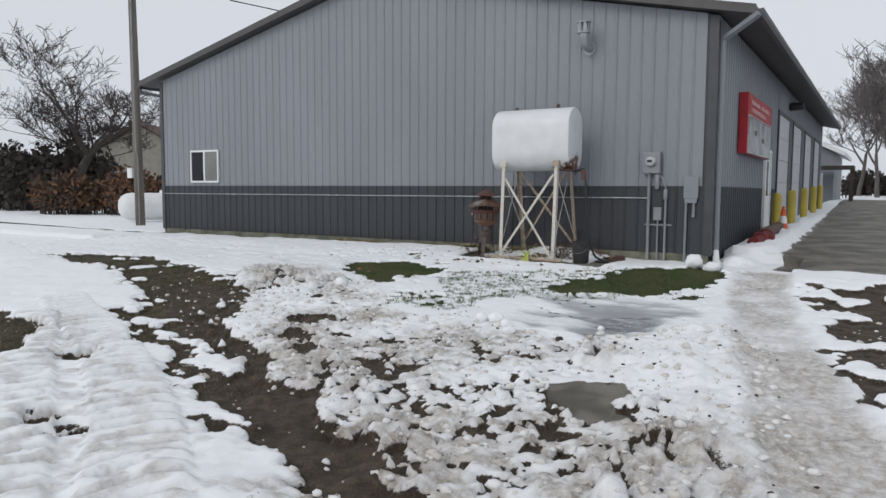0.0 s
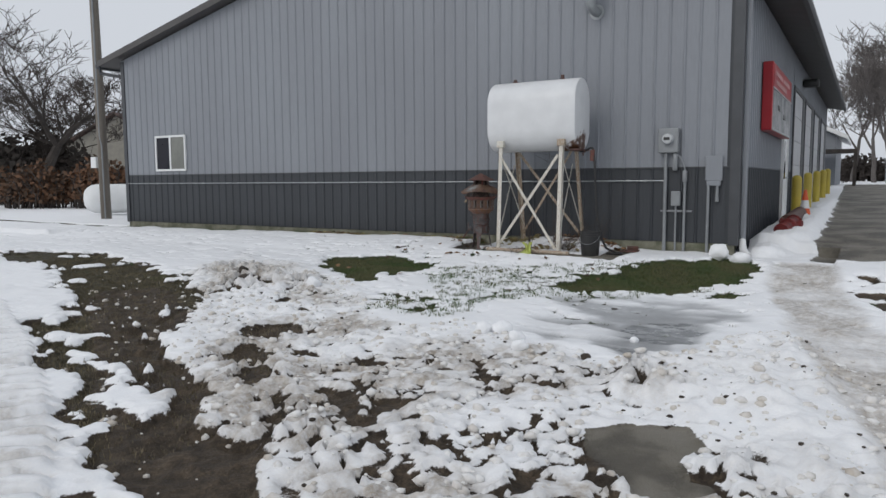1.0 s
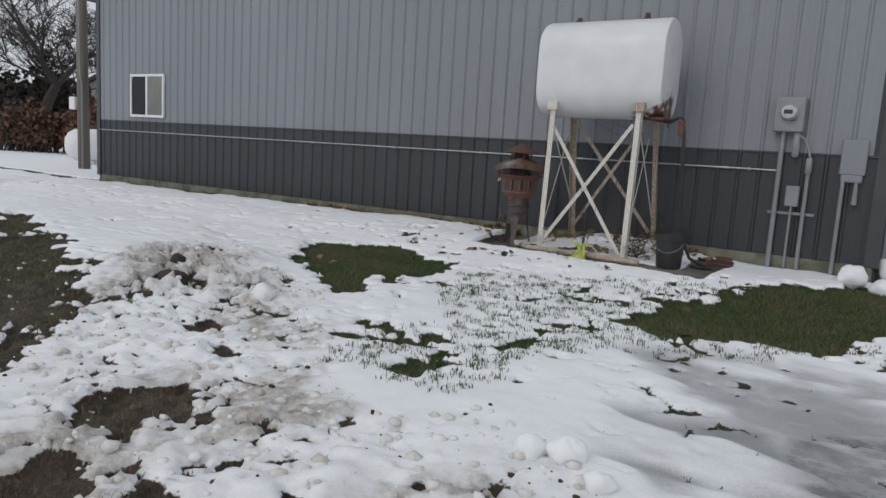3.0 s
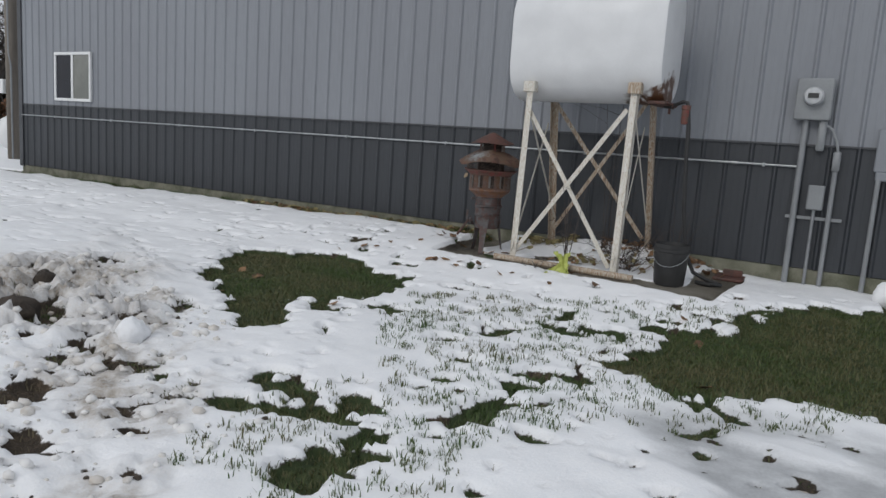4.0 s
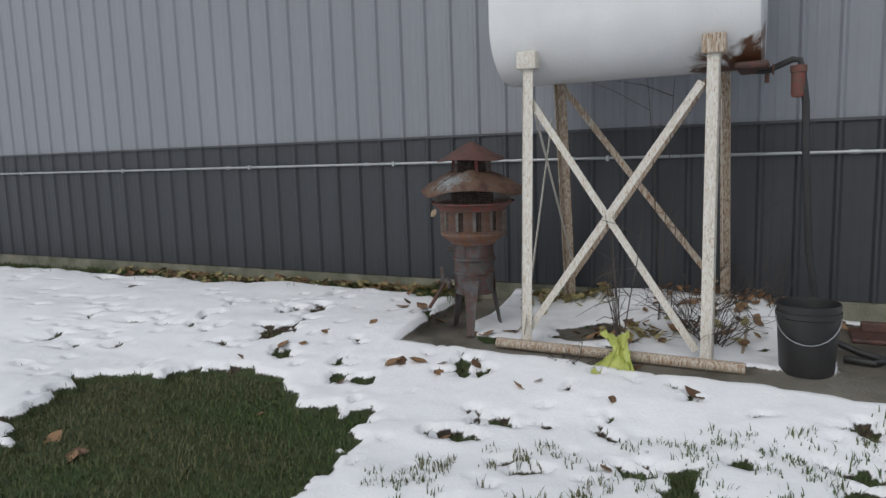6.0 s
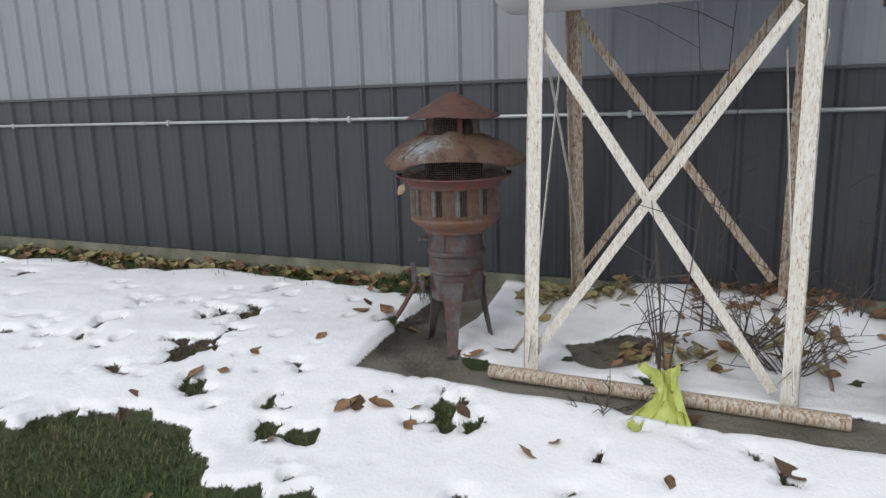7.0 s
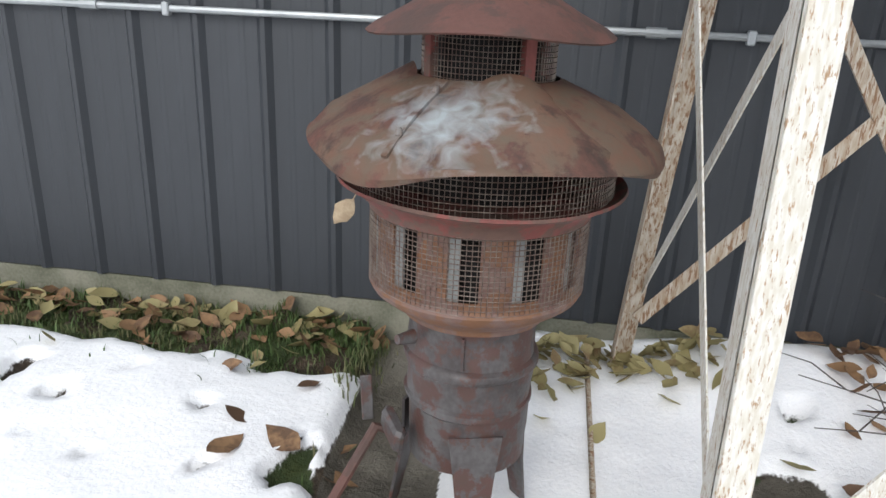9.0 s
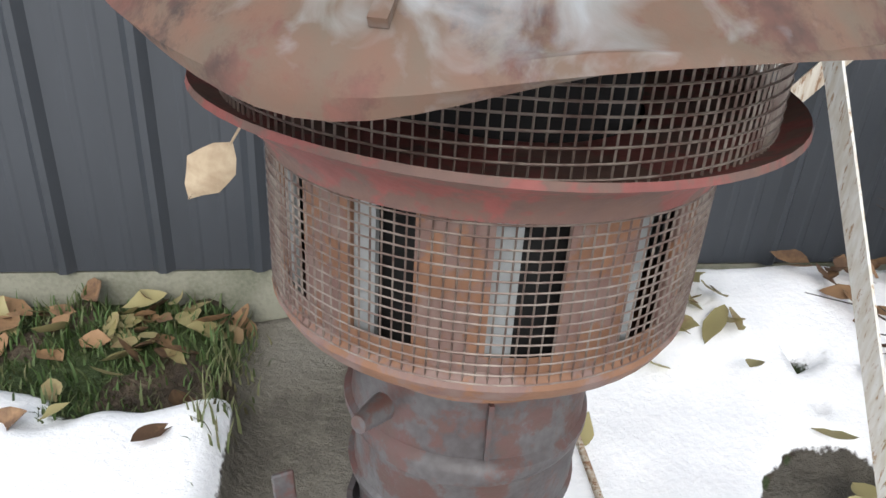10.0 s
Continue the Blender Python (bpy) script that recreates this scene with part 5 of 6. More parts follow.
part("aluminium_edge", at0(sign, B().box((XR + 0.19, 13.75, 3.325), (XR + 0.203, 16.97, 3.355)).box((XR + 0.19, 13.75, 2.605), (XR + 0.203, 16.97, 2.637))), M_GALV, sign, smooth=0)
for z, ya, yb in ((3.62, 14.05, 15.15), (3.62, 15.35, 16.52), (3.47, 14.19, 15.97)):
    part("letter_bar", at0(sign, B().box((XR + 0.196, ya, z - 0.04), (XR + 0.200, yb, z + 0.04))), M_PINK, sign, "pale bar of unreadable lettering", smooth=0)
for ya, za, w in ((14.60, 3.05, 0.3), (15.56, 2.95, 0.35)):
    part("letter_bar", at0(sign, B().box((XR + 0.197, ya, za - 0.05), (XR + 0.201, ya + w, za + 0.05))), M_BLACK, sign, "dark bar of unreadable lettering", smooth=0)
lamp = thing("wall_lamp", "dark flood lamp under the eaves", "lamp", (XR, 22.1, 4.3))
part("housing", at0(lamp, B().box((XR + 0.02, 21.95, 4.25), (XR + 0.42, 22.25, 4.45), ch=0.04)), M_BLACK, lamp)
part("bracket", at0(lamp, B().tube([(XR, 22.1, 4.45), (XR + 0.2, 22.1, 4.5)], 0.02)), M_GALV, lamp)

boll = None
for y in (17.35, 20.6, 24.1, 27.5, 30.5):
    zb = float(land(np.array([0.0]), np.array([y]))[0]) - 0.02
    if boll is None:
        boll = thing("bollard", "yellow painted steel bollard guarding a garage door", "bollard", (-0.72, y, zb), "door bollards")
        part("post", B().turn([(0.0, 1.02), (0.06, 1.01), (0.095, 0.97), (0.10, 0.93), (0.10, 0.0)], 20), M_YELLOW, boll)
    else:
        copy_thing(boll, Matrix.Translation((-0.72, y, zb)))
zc = float(land(np.array([0.0]), np.array([16.7]))[0])
cone = thing("traffic_cone", "orange traffic cone with a pale band beside a bollard", "traffic cone", (-0.5, 16.7, zc))
part("base", B().box((-0.17, -0.17, 0.03), (0.17, 0.17, 0.065), ch=0.01), M_ORANGE, cone, smooth=0)
part("cone_body", B().turn([(0.135, 0.065), (0.085, 0.35), (0.03, 0.70), (0.02, 0.71), (0.0, 0.71)], 20), M_ORANGE, cone)
part("reflective_band", B().turn([(0.094, 0.32), (0.066, 0.49)], 20), M_WHITE, cone, "pale band")
zh = float(land(np.array([-0.6]), np.array([14.0]))[0])
hyd = thing("fire_hydrant", "faded red hydrant lying in the snow by the wall", "hydrant", (-0.55, 13.6, zh + 0.18))
hm = Euler((radians(-78), 0.1, radians(-12))).to_matrix().to_4x4() @ Matrix.Scale(0.8, 4)
hb = B().turn([(0.0, 0.62), (0.05, 0.61), (0.07, 0.57), (0.13, 0.52), (0.16, 0.45), (0.165, 0.43), (0.13, 0.42), (0.12, 0.1), (0.17, 0.09), (0.17, 0.05), (0.12, 0.04), (0.11, -0.3), (0.16, -0.31), (0.16, -0.36), (0.0, -0.36)], 20)
hb.v = [hm @ Vector(p) for p in hb.v]
part("body", hb, M_HYDRANT, hyd)
for sx in (-1, 1):
    nb = B().tube([hm @ Vector((sx * 0.1, 0, 0.27)), hm @ Vector((sx * 0.22, 0, 0.27))], [0.065, 0.075], 10)
    part("nozzle", nb, M_HYDRANT, hyd)
pg = thing("scrap_pipe", "rust-brown length of wide pipe lying by the wall", "pipe", (-0.6, 15.5, zh))
part("tube", at0(pg, B().tube([(-0.62, 14.3, zh + 0.22), (-0.58, 16.7, zh + 0.30)], 0.13, 14)), M_RUST, pg)

# ---- utility pole, propane tank ----
PX, PY = -19.4, 13.3
pole = thing("utility_pole", "weathered wooden utility pole with a grey box and wires", "utility pole", (PX, PY, 0.55))
part("post", B().tube([(0, 0, -0.2), (-0.05, 0, 3.5), (-0.13, 0, 9.5)], [0.155, 0.14, 0.11], 14), M_POLE, pole)
part("riser", B().tube([(0.10, -0.10, 0.0), (0.07, -0.09, 2.3), (0.02, -0.11, 2.6), (-0.01, -0.12, 8.0)], 0.025, 6), M_GREYBOX, pole)
part("junction_box", B().box((-0.36, -0.20, 1.65), (-0.10, -0.06, 1.98), ch=0.012), M_WHITE, pole, "pale grey box", smooth=0)
part("wire", B().tube([(-0.13, 0, 8.9), (3.2, 1.2, 7.2), (7.5, 3.0, 6.1)], 0.018, 5), M_BLACK, pole)
pt = thing("propane_tank", "white horizontal propane tank in the snow", "propane tank", (-21.0, 15.4, 0.60))
ax = Vector((0.55, 0.83, 0)).normalized()
prof = [(0.0, -1.55), (0.2, -1.53), (0.36, -1.44), (0.46, -1.28), (0.49, -1.1), (0.49, 1.1), (0.46, 1.28), (0.36, 1.44), (0.2, 1.53), (0.0, 1.55)]
pb = B().turn(prof, 28)
pm = Vector((0, 0, 1)).rotation_difference(ax).to_matrix().to_4x4()
pb.v = [(pm @ Vector(p)) + Vector((0, 0, 0.62)) for p in pb.v]
part("shell", pb, M_WHITE, pt)
for s in (-0.8, 0.8):
    part("foot", B().box((-0.25, -0.06, 0), (0.25, 0.06, 0.18), Matrix.Translation(ax * s) @ Euler((0, 0, 0.98 + 1.57)).to_matrix().to_4x4()), M_WHITE, pt, smooth=0)
part("dome_lid", B().turn([(0.0, 1.22), (0.14, 1.2), (0.16, 1.08)], 14), M_WHITE, pt)


# ---- trees, hedge and houses in the distance ----
def bare_tree(name, at, height, lean, label, mat_b, mat_t, seed, spread=0.62, levels=6, thick=0.03, trunk_part=0.28, group="", fine=0.016):
    rnd = random.Random(seed)
    limbs, twigs = B(), B()

    def grow(p, d, length, r, lev):
        n = 4 if lev < 2 else 3
        pts, rs = [p], [r]
        for k in range(n):
            d = (d + Vector((rnd.uniform(-1, 1), rnd.uniform(-1, 1), rnd.uniform(-0.6, 0.9))) * (0.16 + 0.03 * lev)).normalized()
            p = p + d * length / n
            pts.append(p)
            rs.append(r * (1 - 0.45 * (k + 1) / n))
        (limbs if lev < 3 else twigs).tube(pts, rs, 7 if lev < 2 else (4 if lev < 4 else 3), caps=False)
        if lev >= levels:
            return
        kids = 3 if lev < 3 else 4
        for k in range(kids):
            i = n if k == 0 else rnd.randint(max(1, n - 2), n)
            side = Vector((rnd.uniform(-1, 1), rnd.uniform(-1, 1), rnd.uniform(-0.25, 0.5)))
            nd = (d * (1 - spread) + side * spread).normalized()
            nd.z += 0.12
            grow(pts[i], nd.normalized(), length * rnd.uniform(0.58, 0.84), max(rs[i] * 0.72, fine), lev + 1)
    t = thing(name, label, "tree", at, group)
    grow(Vector((0, 0, -0.2)), Vector((lean, 0, 1)).normalized(), height * trunk_part, height * thick, 0)
    part("trunk", limbs, mat_b, t)
    part("crown", twigs, mat_t, t, "fine bare branches", smooth=0)
    return t


bare_tree("bare_tree", (-34.5, 19.4, 0.65), 14.5, 0.55, "dark leaning bare tree with a broad twiggy crown", M_BARK, M_TWIG, 5, 0.66, 6, 0.024, 0.24)
bare_tree("bare_tree", (-39.0, 16.6, 0.65), 15.0, 0.3, "dark bare tree with a broad twiggy crown", M_BARK, M_TWIG, 9, 0.66, 6, 0.026, 0.24)
bare_tree("bare_tree", (-38.0, 23.0, 0.65), 11.5, 0.2, "small bare tree behind the russet hedge", M_BARK, M_TWIG, 12, 0.66, 6, 0.02, 0.24)
bare_tree("bare_tree", (-60.0, 42.0, 0.8), 13.0, 0.0, "far bare tree beyond the tan house", M_BARK, M_TWIG, 21, 0.6, 6, 0.02, 0.25)
for k, (x, y, h, sd) in enumerate(((2.5, 78, 20, 31), (6.5, 70, 18, 33), (12.0, 80, 21, 35))):
    q = bare_tree("bare_tree", (x, y, 1.3), h, 0.0, "tall grey-brown bare tree at the end of the road", M_FARTWIG, M_FARTWIG, sd, 0.55, 6, 0.014, 0.27, "far trees", 0.026)
    for dx, dy, rot, sc in ((-3.5, 12, 1.2, 0.95), (2.0, -5, 2.4, 0.75), (-1.5, -12, 0.4, 0.72), (4.5, -16, 5.5, 0.7), (0.5, 6, 3.6, 0.9), (3.0, 22, 4.0, 1.05), (14, 8, 5.0, 1.0), (17, -4, 3.1, 0.85), (26, 14, 0.7, 1.05)):
        c = copy_thing(q, Matrix.Translation((x + dx, y + dy, 1.3)) @ Euler((0, 0, rot)).to_matrix().to_4x4())
        c.scale = (sc, sc, sc)


def brush(name, at, size, n, mats, label, seed, leaf=0.16):
    """A dense shrub of stems with many small leaf clumps."""
    rnd = random.Random(seed)
    t = thing(name, label, "shrub", at)
    st, lf = B(), B()
    for k in range(int(n / 18)):
        a = rnd.uniform(0, 2 * math.pi)
        r = rnd.random() ** 0.5
        bx, by = r * math.cos(a) * size[0] * 0.9, r * math.sin(a) * size[1] * 0.9
        hgt = size[2] * rnd.uniform(0.6, 1.08) * (1 - 0.3 * r)
        st.tube([(bx, by, -0.1), (bx + rnd.uniform(-0.2, 0.2), by + rnd.uniform(-0.2, 0.2), hgt * 0.5), (bx + rnd.uniform(-0.5, 0.5), by + rnd.uniform(-0.4, 0.4), hgt)], [0.035, 0.025, 0.01], 4, caps=False)
        for j in range(18):
            z = hgt * rnd.uniform(0.22, 1.02)
            c = Vector((bx + rnd.uniform(-0.45, 0.45), by + rnd.uniform(-0.4, 0.4), z))
            u = Vector((rnd.uniform(-1, 1), rnd.uniform(-1, 1), rnd.uniform(-1, 1))).normalized() * leaf * rnd.uniform(0.5, 1.2)
            v = u.orthogonal().normalized() * leaf * rnd.uniform(0.4, 0.9)
            lf.add([c - u, c + v, c + u, c - v * 0.8], [(0, 1, 2, 3)])
    part("stem", st, mats[0], t, smooth=0)
    part("foliage", lf, mats[1], t, "clinging dry leaves", smooth=0)
    return t


M_DARKBRUSH = paint("dark_tangled_brush", (0.045, 0.036, 0.03), (0.028, 0.024, 0.02), 0.9, 0, 2, 30, 0, island=0.3)
brush("hedge_shrub", (-27.3, 18.3, 0.65), (2.0, 1.2, 2.3), 2200, (M_TWIG, M_HEDGE), "russet-leaved hedge shrub behind the propane tank", 3, 0.12)
brush("hedge_shrub", (-29.8, 16.9, 0.65), (1.7, 1.2, 2.2), 1800, (M_TWIG, M_HEDGE), "russet-leaved hedge shrub in snow", 4, 0.12)
brush("hedge_shrub", (-25.2, 19.9, 0.65), (1.8, 1.2, 2.4), 1800, (M_TWIG, M_HEDGE), "tall russet-leaved hedge shrub beside the wall", 6, 0.12)
for k, (x, y, w, h) in enumerate(((-37, 21.5, 3.0, 4.4), (-41, 19.5, 3.0, 4.0), (-36, 18.5, 2.6, 3.8), (-45, 17, 3.5, 4.0), (-49, 20, 3.5, 4.0))):
    brush("thicket", (x, y, 0.65), (w, 1.8, h), 2600, (M_TWIG, M_DARKBRUSH), "dark tangled thicket under the bare trees", 20 + k, 0.2)

M_FARBRUSH = paint("grey_brown_brush", (0.085, 0.07, 0.062), (0.055, 0.046, 0.042), 0.9, 0, 2, 30, 0, island=0.3)
for k, (x, y, w, h) in enumerate(((4.0, 92, 3.5, 3.0), (14, 96, 5, 3.4), (22, 98, 5, 3.6), (30, 96, 5, 3.6), (0.0, 92, 3, 3.4))):
    brush("thicket", (x, y, 1.25), (w, 2.0, h), 2000, (M_FARTWIG, M_FARBRUSH), "grey-brown thicket at the end of the road", 60 + k, 0.3)
house = thing("house", "tan house with a brown shingled gable roof", "house", (-52, 36, 0.8))
hd = Euler((0, 0, radians(30))).to_matrix().to_4x4()


def turned(b, m):
    b.v = [tuple(m @ Vector(p)) for p in b.v]
    return b


def gabled(w, dlen, h, rise):
    p = [(-w, 0, -0.3), (w, 0, -0.3), (w, 0, h), (0, 0, h + rise), (-w, 0, h)]
    return B().add(p + [(x, dlen, z) for x, y, z in p], [(0, 1, 2, 3, 4), (9, 8, 7, 6, 5), (0, 5, 6, 1), (1, 6, 7, 2), (4, 9, 5, 0), (2, 7, 8, 3), (3, 8, 9, 4)])


part("wall", turned(gabled(4.5, 9, 3.8, 2.6), hd), M_HOUSE, house, smooth=0)
rb = B()
for s in (-1, 1):
    rb.add([(0, -0.5, 6.5), (s * 5.1, -0.5, 3.55), (s * 5.1, 9.5, 3.55), (0, 9.5, 6.5), (0, -0.5, 6.68), (s * 5.1, -0.5, 3.73), (s * 5.1, 9.5, 3.73), (0, 9.5, 6.68)],
           [(0, 1, 2, 3), (7, 6, 5, 4), (0, 4, 5, 1), (1, 5, 6, 2), (2, 6, 7, 3), (3, 7, 4, 0)])
part("roof", turned(rb, hd), M_SHINGLE, house, "brown shingled roof", smooth=0)
for x in (-2, 2):
    part("window", turned(B().box((x - 0.5, -0.05, 1.1), (x + 0.5, -0.005, 2.2)), hd), M_GLASS, house, smooth=0)

office = thing("outbuilding", "grey gabled building with white trim and a dark porch", "building", (-4.3, 42.0, 1.1))
part("wall", gabled(3.4, 8, 2.9, 1.7), M_LIGHT, office, smooth=0)
rb = B()
for s in (-1, 1):
    rb.add([(0, -0.4, 4.62), (s * 3.9, -0.4, 2.68), (s * 3.9, 8.4, 2.68), (0, 8.4, 4.62), (0, -0.4, 4.84), (s * 3.9, -0.4, 2.9), (s * 3.9, 8.4, 2.9), (0, 8.4, 4.84)],
           [(0, 1, 2, 3), (7, 6, 5, 4), (0, 4, 5, 1), (1, 5, 6, 2), (2, 6, 7, 3), (3, 7, 4, 0)])
part("roof", rb, M_WHITE, office, "white-edged snowy roof", smooth=0)
pr = part("porch_roof", B().box((2.6, -2.2, 1.95), (4.4, -0.42, 2.12)), M_BARK, office, "dark flat porch roof", smooth=0)
for x, y in ((2.7, -2.1), (4.3, -2.1), (4.3, -0.55)):
    part("porch_post", B().box((x - 0.07, y - 0.07, -0.2), (x + 0.07, y + 0.07, 1.95)), M_BARK, office, "dark porch post", smooth=0)
part("window", B().box((2.2, -0.05, 0.8), (2.9, -0.005, 1.8)), M_VINYL, office, smooth=0)

truck = thing("pickup_truck", "dark grey pickup truck parked far down the road", "pickup truck", (7.5, 74, 1.26))
part("body", B().box((-0.95, -2.6, 0.45), (0.95, 2.6, 1.05), ch=0.12), M_TRIM, truck)
part("cab", B().box((-0.85, -0.9, 1.0), (0.85, 1.0, 1.75), ch=0.2), M_TRIM, truck)
part("windscreen", B().box((-0.72, -0.93, 1.2), (0.72, -0.90, 1.65)), M_GLASS, truck, smooth=0)
part("grille", B().box((-0.7, -2.63, 0.6), (0.7, -2.6, 0.9)), M_GALV, truck, smooth=0)
for x in (-0.85, 0.85):
    for y in (-1.7, 1.7):
        part("wheel", B().tube([(x - 0.12, y, 0.38), (x + 0.12, y, 0.38)], 0.38, 18), M_BLACK, truck)
    part("headlight", B().box((x - 0.12 if x > 0 else x - 0.02, -2.625, 0.75), (x + 0.02 if x > 0 else x + 0.12, -2.59, 0.92)), M_ACRYL, truck, smooth=0)
fp = thing("flagpole", "slim pale flagpole rising behind the roof", "flagpole", (1.7, 60, 1.2))
part("mast", B().tube([(0, 0, -0.1), (0, 0, 13.5)], [0.08, 0.04], 8), M_GALV, fp)
part("flag", B().add([(0.03 + 1.1 * i / 8 * 0.25, 0.03 * math.sin(i * 1.5), 12.9 - 2.3 * j - 0.2 * i / 8) for j in (0, 1) for i in range(9)], [(i, i + 1, i + 10, i + 9) for i in range(8)]), M_HYDRANT, fp, "limp furled flag")


# ---- litter, tufts, clods ----
def leaf_mesh(seed, size):
    """A dry leaf: pointed outline, folded along its rib, curled edges."""
    rnd = random.Random(seed)
    prof = [(-1.0, 0.0), (-0.7, 0.32), (-0.35, 0.52), (0.0, 0.58), (0.35, 0.46), (0.7, 0.24), (1.05, 0.0)]
    curl, fold = rnd.uniform(0.1, 0.5), rnd.uniform(0.1, 0.6)
    vs, n = [], len(prof)
    for x, w in prof:
        z = curl * x * x * 0.4
        vs += [(x * size, (w + rnd.uniform(-0.05, 0.05)) * size, (z + fold * w) * size), (x * size, 0, z * size), (x * size, -(w + rnd.uniform(-0.05, 0.05)) * size, (z + fold * w * rnd.uniform(0.3, 1.2)) * size)]
    fs = []
    for i in range(n - 1):
        for u in (0, 1):
            fs.append((i * 3 + u, i * 3 + 3 + u, i * 3 + 4 + u, i * 3 + 1 + u))
    return vs, fs


LEAVES = [mesh_of("fallen_leaf", B().add(*leaf_mesh(50 + k, 0.038 + 0.006 * k)), M_LEAF, 60) for k in range(5)]
rnd = random.Random(8)
spots = [(-5.14, 9.83), (-5.10, 9.86), (-5.02, 9.88), (-4.85, 9.90), (-4.64, 9.92), (-5.32, 9.54), (-4.24, 9.83), (-5.58, 9.16), (-3.46, 9.91), (-3.79, 10.13), (-3.82, 9.72), (-4.81, 10.47), (-5.73, 11.08), (-5.46, 11.03), (-5.6, 10.85), (-5.3, 10.75)]
spots += [(rnd.uniform(-6.4, -2.2), rnd.uniform(7.6, 10.9)) for k in range(26)]
pos = np.array(spots)
zz = ground_state(pos[:, 0], pos[:, 1])[0]
for (x, y), z in zip(spots, zz):
    ob = new("fallen_leaf", rnd.choice(LEAVES))
    ob.matrix_basis = Matrix.Translation((x, y, float(z) + 0.004)) @ Euler((rnd.uniform(-0.5, 0.5), rnd.uniform(-0.5, 0.5), rnd.uniform(0, 6.28))).to_matrix().to_4x4()
    tagged(ob, "curled brown fallen leaf on the snow", "leaf", "leaves on the snow")


def litter(name, pts, size, material, label, seed):
    rnd = random.Random(seed)
    b = B()
    z = ground_state(np.array([p[0] for p in pts]), np.array([p[1] for p in pts]))[0]
    for (x, y), zq in zip(pts, z):
        vs, fs = leaf_mesh(rnd.randint(0, 9999), size * rnd.uniform(0.6, 1.2))
        m = Matrix.Translation((x, y, float(zq) + rnd.uniform(0.008, 0.045))) @ Euler((rnd.uniform(-0.7, 0.7), rnd.uniform(-0.7, 0.7), rnd.uniform(0, 6.28))).to_matrix().to_4x4()
        b.add([m @ Vector(v) for v in vs], fs)
    return tagged(part(name, b, material, smooth=60), label, "leaf litter", kind="stuff")


rnd = random.Random(14)
strip_pts = [(rnd.uniform(-9.5, -5.35), 11.54 - abs(rnd.gauss(0, 0.15))) for k in range(420)]
bed_pts = [(rnd.uniform(-4.85, -4.2) if k % 2 else rnd.uniform(-3.95, -2.6), 11.50 - abs(rnd.gauss(0, 0.15))) for k in range(220)] + [(rnd.gauss(-3.95, 0.2), rnd.gauss(10.75, 0.12)) for k in range(60)] + [(rnd.gauss(-3.45, 0.15), rnd.gauss(10.95, 0.15)) for k in range(26)]
litter("leaf_litter", strip_pts[::2] + bed_pts[::2], 0.045, M_LEAF, "brown leaf litter along the foot of the wall", 2)
litter("leaf_litter", strip_pts[1::2] + bed_pts[1::2], 0.048, M_LEAFY, "yellowed leaf litter along the foot of the wall", 3)


def blades(name, x, y, hgt, material, label, seed):
    """Thin bent blades of grass at the points x, y."""
    g = np.random.RandomState(seed)
    n = len(x)
    z = ground_state(x, y)[0] - 0.012
    a, lean = g.uniform(0, 6.283, n), g.uniform(0.1, 0.75, n)
    h = hgt * g.uniform(0.5, 1.25, n)
    w = g.uniform(0.0022, 0.0042, n)
    ca, sa = np.cos(a), np.sin(a)
    p0 = np.stack([x - sa * w, y + ca * w, z], -1)
    p1 = np.stack([x + sa * w, y - ca * w, z], -1)
    mx, my, mz = x + ca * lean * h * 0.3, y + sa * lean * h * 0.3, z + h * 0.62
    p2 = np.stack([mx + sa * w * 0.7, my - ca * w * 0.7, mz], -1)
    p3 = np.stack([mx - sa * w * 0.7, my + ca * w * 0.7, mz], -1)
    p4 = np.stack([x + ca * lean * h, y + sa * lean * h, z + h], -1)
    co = np.stack([p0, p1, p2, p3, p4], 1).reshape(-1, 3)
    i = np.arange(n, dtype=np.int32)[:, None] * 5
    tris = np.concatenate([i + np.array([[0, 1, 2]]), i + np.array([[0, 2, 3]]), i + np.array([[3, 2, 4]])], 1).reshape(-1).astype(np.int32)
    me = bpy.data.meshes.new(name)
    me.vertices.add(len(co))
    me.vertices.foreach_set("co", co.astype(np.float32).ravel())
    me.loops.add(len(tris))
    me.loops.foreach_set("vertex_index", tris)
    me.polygons.add(len(tris) // 3)
    me.polygons.foreach_set("loop_start", np.arange(0, len(tris), 3, dtype=np.int32))
    me.update(calc_edges=True)
    me.materials.append(material)
    return tagged(new(name, me), label, "grass", kind="stuff")


g = np.random.RandomState(4)
cx, cy = g.uniform(-7.6, -0.2, 260000), g.uniform(5.4, 11.54, 260000)
st = ground_state(cx, cy)
ok = (st[3] > 0.45) & ~((cx > -5.5) & (cx < -2.4) & (cy > 10.1))
blades("grass", cx[ok][:60000], cy[ok][:60000], 0.036, M_GRASS, "short green winter grass showing through the snow", 5)
ok2 = (st[2] > 0.4) & (st[3] < 0.5) & (cy > 6) & ~((cx > -5.5) & (cy > 10.1))
blades("grass", cx[ok2][:9000], cy[ok2][:9000], 0.03, M_GRASS, "grass tips in the melted pits", 6)
tx, ty = g.uniform(-5.2, -0.9, 2600), g.uniform(5.6, 10.0, 2600)
keep = (inside(tx, ty, THIN) + 0.5 * (fbm(tx, ty, 0.8, 5) - 0.5) > -0.1)
tx, ty = tx[keep], ty[keep]
rep = 11
bx, by = np.repeat(tx, rep) + g.normal(0, 0.022, len(tx) * rep), np.repeat(ty, rep) + g.normal(0, 0.022, len(tx) * rep)
blades("grass_tufts", bx, by, 0.042, M_GRASS, "grass tufts poking through thin snow", 7)
